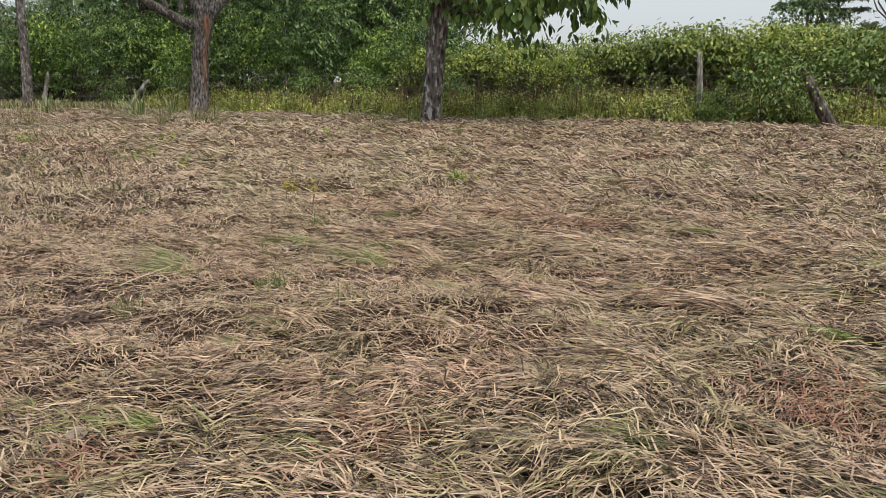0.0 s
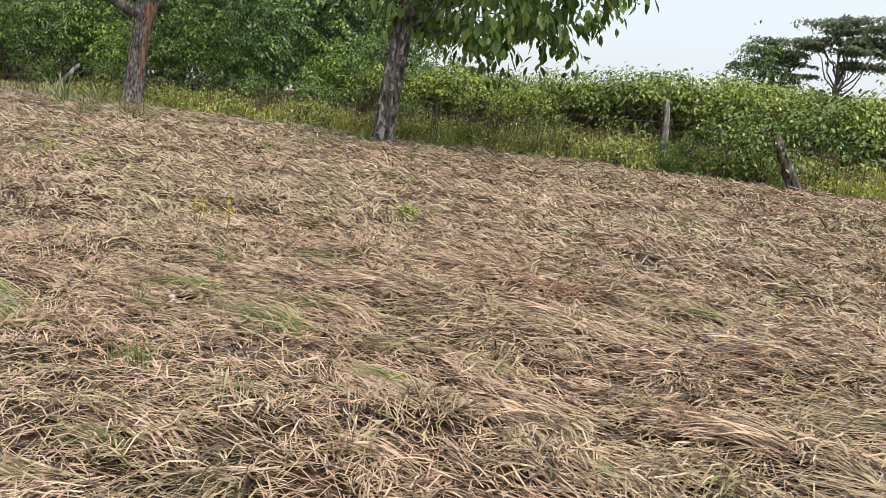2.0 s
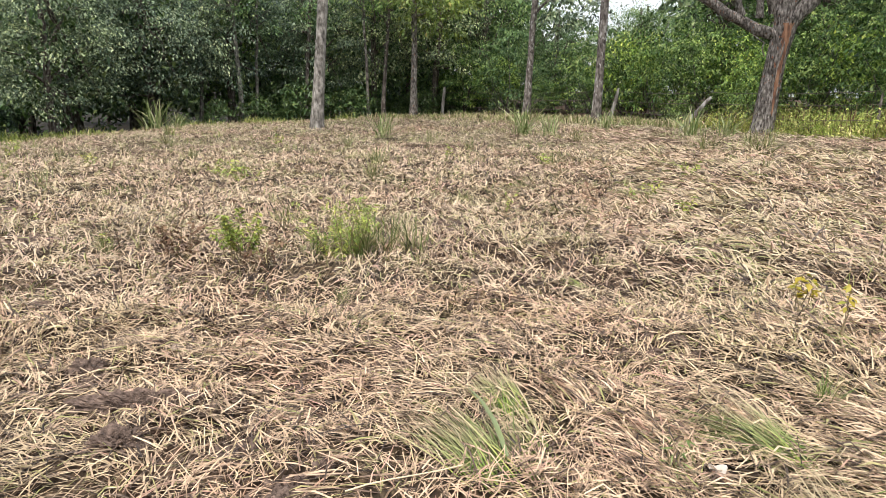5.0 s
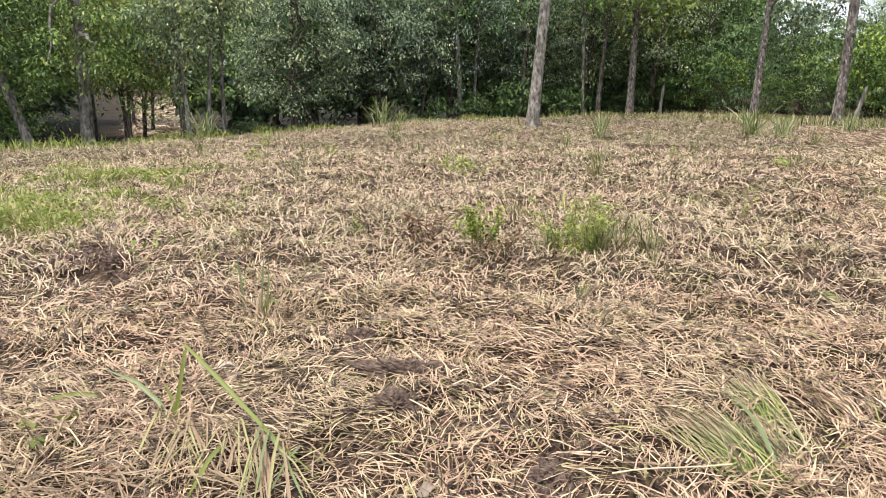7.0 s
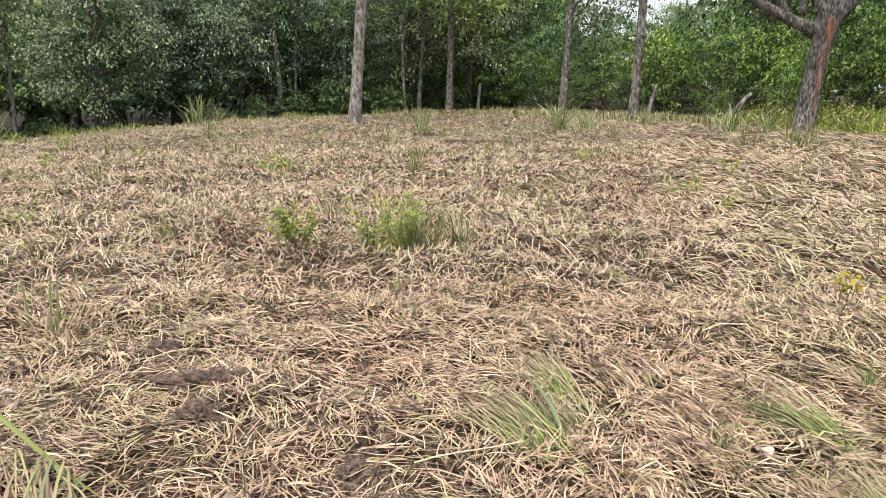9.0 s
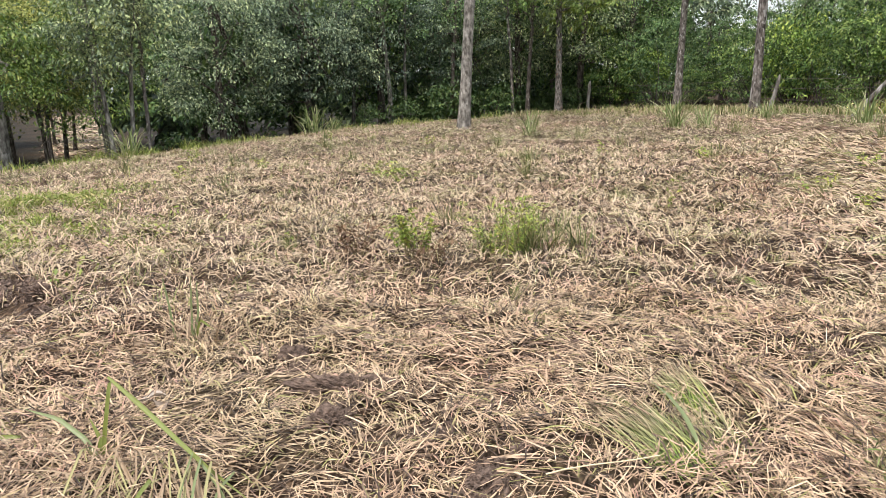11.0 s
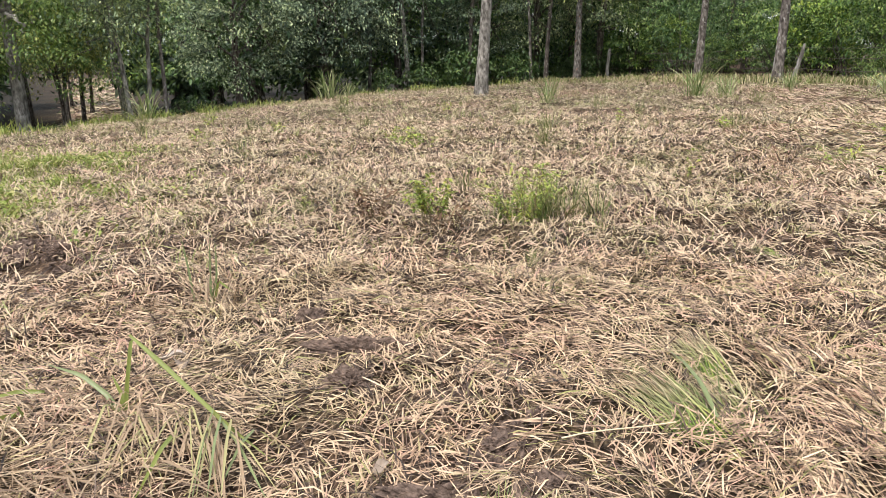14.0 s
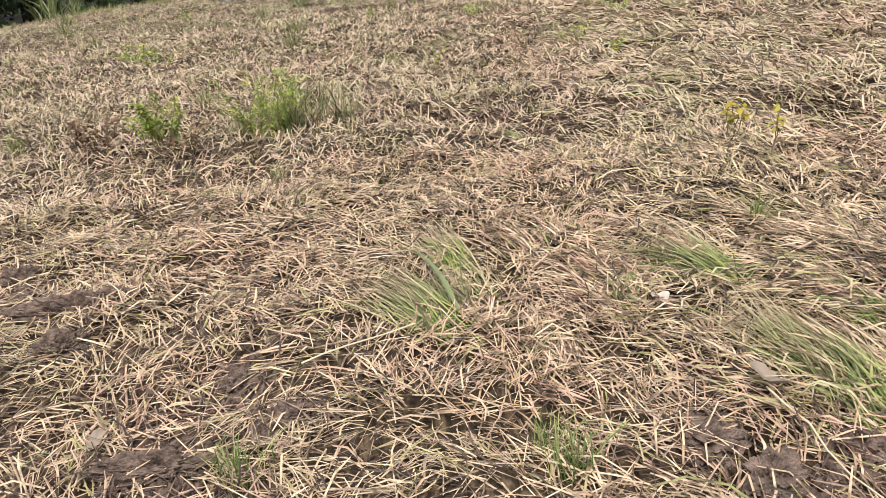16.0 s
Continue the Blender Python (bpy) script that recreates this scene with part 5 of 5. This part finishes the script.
LYING = [(0.26, 2.55, 2.06, 1.1), (0.43, 2.68, 1.84, 1.25), (0.24, 2.66, 2.05, 0.95), (0.36, 3.11, 1.83, 0.95), (1.23, 2.12, 1.65, 0.75), (1.27, 1.90, 1.5, 0.9), (1.58, 2.28, 1.6, 0.75), (1.29, 2.66, 1.94, 1.15), (0.89, 2.6, 1.7, 0.6),
         (1.34, 1.90, 1.8, 1.0), (1.59, 2.41, 1.6, 0.75), (1.25, 2.71, 2.3, 0.85), (0.98, 2.73, 2.0, 0.6), (3.87, 0.83, 2.2, 0.85), (2.6, 2.99, 2.4, 0.95), (7.17, 4.05, 2.4, 0.8), (7.56, 2.75, 2.3, 0.9), (3.53, 2.17, 2.3, 0.65), (2.9, -0.51, 2.2, 0.95),
         (2.22, -0.73, 2.3, 0.85), (-0.38, -0.07, 2.0, 0.7), (-0.73, 0.62, 2.0, 0.5), (-0.97, 1.19, 2.0, 0.45), (0.51, -0.73, 2.2, 0.6), (-0.32, 4.1, 2.0, 0.6), (2.04, 8.03, 2.3, 0.9), (5.17, 3.57, 2.3, 0.75), (1.38, 1.22, 2.1, 0.6), (2.86, 1.07, 2.3, 0.9),
         (0.11, 1.12, 1.9, 0.6), (-0.1, 1.09, 2.0, 0.5), (1.45, 1.19, 2.2, 0.55), (2.54, 8.63, 2.5, 1.2), (4.81, 3.21, 2.4, 0.6), (8.06, 3.28, 2.4, 0.9), (6.85, 4.09, 2.4, 0.7), (3.36, 5.48, 2.4, 0.7), (1.0, 5.1, 2.3, 0.6), (5.6, 5.2, 2.5, 0.7)]
for k, (x, y, a, s) in enumerate(LYING):
    tuft(x, y, "half-green long grass tuft pressed flat on the straw", lie[k % 3], "flattened grass tufts", turn=a, scale=s).location.z += 0.04 if 3 < k < 13 else 0.02
DRY = [(0.86, 2.53, 1.9, 0.9), (0.95, 2.75, 2.0, 0.9), (1.3, 2.9, 2.1, 0.9), (1.62, 2.4, 2.0, 0.85), (1.4, 2.05, 1.9, 0.8), (0.6, 2.3, 2.0, 0.8), (1.9, 2.9, 2.2, 0.9), (1.8, 1.9, 2.0, 0.9), (2.3, 2.2, 2.2, 0.9), (0.7, 3.2, 2.1, 0.8), (2.9, 1.3, 2.2, 1.0), (0.9, 0.7, 2.1, 1.0), (1.7, 0.5, 2.2, 1.0),
       (0.3, 1.1, 2.0, 0.9), (2.6, 4.6, 2.4, 1.0), (3.6, 2.6, 2.3, 1.0), (4.6, 1.2, 2.3, 1.0), (1.2, -0.3, 2.1, 1.0), (2.2, -0.2, 2.2, 1.0), (3.3, 0.2, 2.2, 1.0)]
for k, (x, y, a, s) in enumerate(DRY):
    tuft(x, y, "straw-coloured sheaf of long grass lying combed flat", lie_dry[k % 2], "dry grass sheaves", turn=a + 0.25 * math.sin(k * 2.4), scale=s).location.z += 0.02
STANDING = [(-0.36, 6.05, 1.0), (-0.15, 6.0, 0.9), (-0.5, 5.85, 0.9), (-1.42, 7.3, 0.9), (-3.1, 11.4, 0.9), (-0.9, 10.6, 1.0), (-1.0, 12.5, 1.1), (1.0, 9.5, 0.6), (1.9, 12.4, 0.8), (-4.6, 14.0, 1.0), (-2.0, 16.5, 1.1), (0.6, 16.0, 0.9), (5.0, 14.4, 1.3), (5.9, 13.9, 1.5),
            (6.4, 15.8, 1.2), (-0.3, 18.5, 1.2), (-6.5, 18.0, 1.2), (-8.0, 22.0, 1.3), (3.2, 18.0, 1.0), (7.2, 9.8, 0.8), (8.0, 8.2, 0.7), (-5.2, 10.0, 0.9), (-9.5, 14.0, 1.2), (-7.0, 14.0, 1.0), (0.3, 8.6, 0.5), (2.3, 8.3, 0.6), (-0.5, 4.6, 0.4), (-2.6, 6.1, 0.5)]
for k, (x, y, s) in enumerate(STANDING):
    tuft(x, y, "small standing tuft of dry and green grass", stand[k % 3], "standing grass tufts", turn=k * 1.3, scale=s)
for k, (x, y, s) in enumerate([(1.62, 3.15, 0.42), (-0.55, 5.82, 0.7), (-0.85, 5.95, 0.6), (0.48, 1.80, 0.42), (0.44, 1.92, 0.3), (-0.33, 1.95, 0.4), (4.0, 3.98, 0.5), (9.4, 11.0, 1.1), (10.7, 10.2, 1.2)]):
    tuft(x, y, "fresh green grass sprout on the straw", stand_green[k % 2], "green sprouts", turn=k * 1.7, scale=s)
for k, (x, y, s) in enumerate([(-10.5, 27.6, 1.3), (-13.4, 20.0, 1.2), (2.3, 21.5, 1.05), (3.0, 21.0, 0.7), (5.0, 23.0, 0.7), (-9.9, 28.2, 0.7), (6.2, 19.0, 0.9), (-1.6, 20.6, 0.8), (7.0, 18.6, 0.8)]):
    tuft(x, y, "tall clump of arching green grass blades", tall[k % 2], "tall grass clumps", turn=k * 2.1, scale=s)


# ---- herbs ----
def herb(x, y, label, seed, stems, height, n_leaf, leaf, mat_leaf, spread=0.12, low=0.35, name="herb_plant", category="plant", wide=0.4):
    """A plant of thin stems with leaves along their upper part."""
    rng = np.random.default_rng(seed)
    t = thing(name, x, y, label, category)
    S, P, H = [], [], []
    for k in range(stems):
        a = rng.uniform(0, 6.28)
        top = np.array((math.cos(a) * spread * rng.uniform(0.3, 1.2), math.sin(a) * spread * rng.uniform(0.3, 1.2), height * rng.uniform(0.7, 1.1)))
        line = bend((rng.normal(0, spread * 0.2), rng.normal(0, spread * 0.2), -0.03), top, 6, 0.012, rng)
        S.append((line, np.linspace(0.005, 0.002, 6)))
        u = rng.uniform(low, 1.05, n_leaf)
        pts = np.stack([np.interp(u, np.linspace(0, 1, 6), line[:, i]) for i in range(3)], 1)
        h = rng.uniform(0, 6.28, n_leaf)
        P.append(pts + np.stack([np.cos(h), np.sin(h), np.zeros(n_leaf)], 1) * leaf * 0.6)
        H.append(h)
    P, H = np.vstack(P), np.concatenate(H)
    L = leaf * rng.uniform(0.6, 1.3, len(P))
    V, F = leaves(P, H, rng.normal(0.15, 0.45, len(P)), L, L * wide, rng)
    stalks = part("stem", limb_mesh("stem", S, M_stem, 5, 0.0), t)
    part("foliage", mesh_np("foliage", V, F, mat_leaf), stalks)
    return t


herb(-1.37, 5.47, "young bright green herb with small leaves on thin stems", 701, 12, 0.38, 60, 0.042, M_herb, 0.17, 0.5)
herb(-0.70, 5.86, "bushy bright green herb growing in a grass tuft", 702, 26, 0.42, 52, 0.06, M_herb, 0.34, 0.12, wide=0.2)
herb(-1.9, 5.75, "withered brown herb with shrivelled leaves", 703, 11, 0.33, 16, 0.06, M_wither, 0.2, 0.3)
herb(-1.2, 5.5, "withered brown herb beside the green one", 704, 9, 0.24, 14, 0.055, M_wither, 0.24, 0.15)
herb(1.98, 4.15, "yellowed broad-leaved seedling on a thin stalk", 705, 4, 0.34, 9, 0.05, M_yellow, 0.06, 0.72, wide=0.6)
herb(2.06, 3.86, "small yellowed seedling on a thin stalk", 706, 2, 0.28, 8, 0.045, M_yellow, 0.03, 0.75, wide=0.6)
herb(4.2, 4.05, "low green weed spreading in the straw", 707, 10, 0.14, 14, 0.055, M_herb, 0.28, 0.3)
herb(2.27, 8.3, "thin green weed leaning over the straw", 708, 4, 0.3, 12, 0.06, M_herb, 0.16, 0.5)
herb(2.5, 7.7, "thin green weed leaning over the straw", 709, 4, 0.22, 12, 0.06, M_herb, 0.14, 0.4)
herb(0.70, 7.6, "dry thin weed stalk with small green leaves", 710, 3, 0.34, 9, 0.05, M_herb, 0.08, 0.4)
herb(0.87, 2.59, "bright green sprig among the flattened grass", 711, 3, 0.16, 12, 0.045, M_green, 0.06, 0.2, wide=0.16)
herb(-2.62, 6.15, "small yellow-green seedling in the straw", 712, 2, 0.14, 8, 0.05, M_herb, 0.04, 0.4)
herb(-3.2, 11.2, "small green weeds in a loose clump", 713, 8, 0.28, 14, 0.07, M_herb, 0.3, 0.3)
herb(-2.7, 10.6, "small green weeds in a loose clump", 714, 7, 0.22, 14, 0.07, M_herb, 0.3, 0.3)
herb(-2.05, 2.03, "pair of small olive leaves on short stalks", 715, 3, 0.15, 4, 0.05, M_broad, 0.10, 0.8, wide=0.8)
for k, (x, y) in enumerate([(1.7, 12.0), (3.4, 10.3), (-5.8, 12.6), (-6.6, 11.2), (-8.8, 15.5), (-10.2, 18.0), (-3.8, 17.5), (-7.4, 21.0), (5.9, 9.2), (0.2, 13.8)]):
    herb(x, y, "small green weed standing in the mown field", 720 + k, 5, 0.26, 12, 0.07, M_herb, 0.16, 0.3)


# ---- broad grass clump ----
def bent_blade(points, width, material, parent, label="", face=(0.3, -0.7, 0.6)):
    """A broad grass blade along a bent way, with a keel."""
    P = np.array(points, float)
    n = 12
    s = np.linspace(0, len(P) - 1, n)
    C = np.stack([np.interp(s, np.arange(len(P)), P[:, i]) for i in range(3)], 1)
    T = np.gradient(C, axis=0)
    T /= np.linalg.norm(T, axis=1)[:, None]
    side = np.cross(T, face)
    side /= np.linalg.norm(side, axis=1)[:, None]
    up = np.cross(side, T)
    w = width * 0.5 * np.interp(np.linspace(0, 1, n), [0, 0.2, 0.7, 1], [0.55, 1, 0.8, 0.08])[:, None]
    V = np.concatenate([C + side * w + up * w * 0.4, C, C - side * w + up * w * 0.4])
    F = [(i, i + 1, n + i + 1, n + i) for i in range(n - 1)] + [(n + i, n + i + 1, 2 * n + i + 1, 2 * n + i) for i in range(n - 1)]
    part("blade", mesh_np("blade", V, F, material, True), parent, label)


clump = thing("broad_grass_clump", -1.84, 2.42, "broad cut grass clump with green blades and drying leaves", "grass tuft")
bent_blade([(0.01, 0.0, -0.02), (0.015, 0.03, 0.12), (0.02, 0.08, 0.29), (0.025, 0.09, 0.30)], 0.017, M_broad, clump, "upright green blade")
bent_blade([(0.01, 0.09, 0.315), (0.18, 0.03, 0.235), (0.35, -0.04, 0.155), (0.52, -0.12, 0.09), (0.70, -0.19, 0.03)], 0.018, M_broad, clump, "green blade snapped over at its top")
bent_blade([(0.03, -0.02, 0.0), (-0.06, 0.02, 0.09), (-0.19, 0.05, 0.15), (-0.33, 0.05, 0.18)], 0.020, M_blue, clump, "bluish green blade")
bent_blade([(0.0, 0.0, -0.02), (0.0, 0.02, 0.1), (-0.05, 0.04, 0.17)], 0.016, M_broad, clump)
bent_blade([(-0.34, 0.02, 0.08), (-0.44, -0.01, 0.085), (-0.56, -0.05, 0.055)], 0.018, M_broad, clump)
bent_blade([(0.33, -0.15, 0.08), (0.38, -0.32, 0.11), (0.41, -0.53, 0.05)], 0.016, M_broad, clump)
rb = np.random.default_rng(645)
for k in range(12):
    o = np.array((0.40 + 0.017 * k, -0.05 - 0.011 * k, 0.10)) + rb.normal(0, 0.028, 3)
    e = np.array((0.62 + 0.016 * k, -0.52 + 0.005 * k, 0.05)) + rb.normal(0, 0.06, 3) * (1, 1, 0.3)
    bent_blade([o, o * 0.6 + e * 0.4 + (0, 0, 0.03), e], rb.uniform(0.006, 0.012), (M_blue, M_husk, M_lying)[k % 3], clump)
for k in range(34):
    o = np.array((rb.uniform(0.0, 0.5), 0, 0)) + (rb.normal(0, 0.02), rb.normal(0, 0.03), rb.uniform(0.0, 0.06))
    e = o * (1, 0.3, 0) + (rb.normal(0.25, 0.1), rb.uniform(-0.55, -0.3), 0.04)
    bent_blade([o, o * 0.7 + e * 0.3 + (0, 0, rb.uniform(0.05, 0.11)), o * 0.3 + e * 0.7 + (0, 0, 0.05), e], rb.uniform(0.005, 0.010), (M_husk, M_husk, M_lying)[k % 3], clump)
fallen = thing("fallen_blade", 0.31, 2.63, "broad grey-green grass blade lying on flattened grass", "grass blade")
bent_blade([(0.0, 0.0, 0.06), (-0.03, 0.2, 0.085), (-0.07, 0.4, 0.08), (-0.12, 0.6, 0.055)], 0.024, M_blue, fallen)
clump2 = thing("reed_grass", -2.23, 3.78, "upright cut reed grass stalks with yellow-green blades", "grass tuft")
bent_blade([(0, 0, -0.02), (0.0, 0.02, 0.2), (0.01, 0.03, 0.42)], 0.014, M_blue, clump2)
bent_blade([(-0.02, 0.02, -0.02), (0.03, 0.04, 0.2), (0.03, 0.05, 0.40)], 0.013, M_blue, clump2)
bent_blade([(0, 0, -0.02), (0.06, 0.0, 0.18), (0.16, -0.04, 0.14)], 0.016, M_broad, clump2)
bent_blade([(-0.16, 0.1, -0.02), (-0.18, 0.1, 0.2), (-0.21, 0.1, 0.40)], 0.014, M_blue, clump2)
part("dry_leaves", tuft_mesh(642, 70, 0.34, 0.22, 1.2, None, M_husk, 0.007, 0.09), clump2)


# ---- clods of soil ----
def clod(x, y, rx, ry, rz, turn, seed, label="rough dark brown clod of turned soil"):
    rng = np.random.default_rng(seed)
    bm = bmesh.new()
    bmesh.ops.create_icosphere(bm, subdivisions=5 if rx > 0.09 else 4, radius=1.0)
    for v in bm.verts:
        q = v.co.copy()
        d = 0.34 * noise.noise(q * 1.6 + Vector((seed, 0, 0))) + 0.34 * noise.noise(q * 4.2 + Vector((0, seed, 0))) + 0.30 * noise.noise(q * 10.0 + Vector((0, 0, seed))) + 0.24 * noise.noise(q * 21.0 + Vector((0, seed, 0)))
        q = q * (1 + d)
        v.co = (q.x * rx, q.y * ry, q.z * rz)
    me = bpy.data.meshes.new("soil_clod")
    bm.to_mesh(me)
    bm.free()
    me.materials.append(M_soil)
    ob = new("soil_clod", me)
    ob.location = (x, y, float(ground_at(x, y)) + rz * 0.2 + 0.012)
    ob.rotation_euler = (0, 0, turn)
    return tagged(ob, label, "soil clod", "soil clods")


clod(-1.09, 3.12, 0.22, 0.065, 0.075, 0.03, 801, "long dark clod of turned soil lying in the straw")
clod(-1.07, 2.80, 0.10, 0.08, 0.06, 0.4, 802)
clod(-1.56, 3.62, 0.08, 0.065, 0.06, 0.2, 803)
clod(-0.55, 2.06, 0.16, 0.05, 0.045, -0.1, 804, "long dark clod of turned soil lying in the straw")
clod(0.85, 1.86, 0.09, 0.07, 0.035, 0.5, 805, "pale brown smooth clod of soil")
clod(0.93, 1.70, 0.10, 0.06, 0.035, 0.9, 806, "pale brown smooth clod of soil")
for k, (x, y, r) in enumerate([(-0.64, 2.8, 0.07), (-0.41, 2.46, 0.08), (-0.3, 2.6, 0.05), (-0.22, 2.17, 0.07), (-0.89, 4.39, 0.08), (-0.75, 4.3, 0.06), (1.19, 1.78, 0.08), (1.3, 1.7, 0.06), (-0.2, 3.55, 0.06), (-0.12, 3.7, 0.05), (-3.89, 4.64, 0.12), (-3.6, 4.3, 0.09), (-4.1, 4.4, 0.1),
                               (-4.35, 4.8, 0.1), (-3.3, 4.55, 0.08), (-4.6, 4.5, 0.09), (-3.2, 4.9, 0.07), (1.1, 3.7, 0.06), (1.25, 3.8, 0.05), (0.1, 7.1, 0.1), (-1.8, 6.3, 0.09), (-0.8, 1.9, 0.06), (5.0, 2.0, 0.07), (0.6, 6.2, 0.06), (7.3, 2.8, 0.09), (2.0, 6.1, 0.08), (-2.2, 9.0, 0.1), (3.3, 8.0, 0.09), (-1.3, 3.85, 0.05), (-0.5, 3.3, 0.045)]):
    clod(x, y, r * 0.8, r * 0.65, r * 0.5, k * 0.9, 820 + k)


# ---- dead leaves ----
def dead_leaf(x, y, length, width, turn, tilt, material, label, seed, up=0.045):
    rng = np.random.default_rng(seed)
    nu, nv = 9, 5
    V, F = [], []
    for i in range(nu):
        u = i / (nu - 1)
        w = width * math.sin(math.pi * min(0.97, 0.06 + 0.92 * u)) ** 0.75
        for j in range(nv):
            s = j / (nv - 1) * 2 - 1
            V.append((length * (u - 0.5), w * 0.5 * s + rng.normal(0, 0.002), abs(s) * w * 0.22 + 0.012 * math.sin(u * 7 + seed) + 0.10 * length * (u - 0.5) ** 2 * 4 * 0.5 + rng.normal(0, 0.002)))
    for i in range(nu - 1):
        for j in range(nv - 1):
            a = i * nv + j
            F.append((a, a + 1, a + nv + 1, a + nv))
    ob = new("dead_leaf", mesh_np("dead_leaf", V, F, material, True))
    ob.location = (x, y, float(ground_at(x, y)) + up)
    ob.rotation_euler = (tilt, 0.1, turn)
    return tagged(ob, label, "dead leaf", "dead leaves")


dead_leaf(0.98, 2.55, 0.07, 0.055, 0.3, 0.2, M_deadleaf, "pale curled dead leaf lying on the straw", 1, 0.07)
dead_leaf(1.07, 2.02, 0.15, 0.06, 1.8, 0.25, M_darkleaf, "grey-brown curled dead leaf with a torn edge", 2, 0.06)
dead_leaf(-0.76, 2.21, 0.10, 0.035, 1.3, 0.2, M_darkleaf, "grey shrivelled dead leaf on the straw", 3, 0.05)
dead_leaf(-1.93, 2.94, 0.15, 0.08, 0.6, -0.2, M_deadleaf, "pale dead leaf lying on the straw", 4, 0.05)
dead_leaf(-1.86, 2.86, 0.12, 0.07, 2.2, 0.3, M_darkleaf, "brown curled dead leaf lying on the straw", 5, 0.05)
dead_leaf(-1.16, 3.72, 0.11, 0.06, 0.9, 0.2, M_darkleaf, "pale greenish dead leaf on the straw", 6, 0.05)
dead_leaf(0.68, 2.66, 0.12, 0.05, 2.6, 0.3, M_darkleaf, "dark brown dead leaf among flattened grass", 7, 0.05)
dead_leaf(0.30, 4.75, 0.16, 0.06, 2.9, 0.2, M_darkleaf, "dark brown dead leaf lying on the straw", 8, 0.05)
dead_leaf(-0.95, 0.72, 0.10, 0.07, 0.4, 0.2, M_darkleaf, "dark brown dead leaf lying on the straw", 9, 0.05)

# loose thick stalks
for k, (a, b) in enumerate([((1.05, 1.98, 0.06), (1.08, 1.55, 0.05)), ((-0.20, 2.41, 0.05), (0.16, 2.48, 0.07))]):
    t = thing("stalk", 0, 0, "thick pale dry grass stalk lying on the straw", "stalk", "loose stalks")
    t.location = (0, 0, 0)
    p0, p1 = (a[0], a[1], float(ground_at(a[0], a[1])) + a[2]), (b[0], b[1], float(ground_at(b[0], b[1])) + b[2])
    part("stem", limb_mesh("stem", [(bend(p0, p1, 6, 0.01, np.random.default_rng(k)), np.linspace(0.0032, 0.002, 6))], M_stalk, 6, 0.0), t)
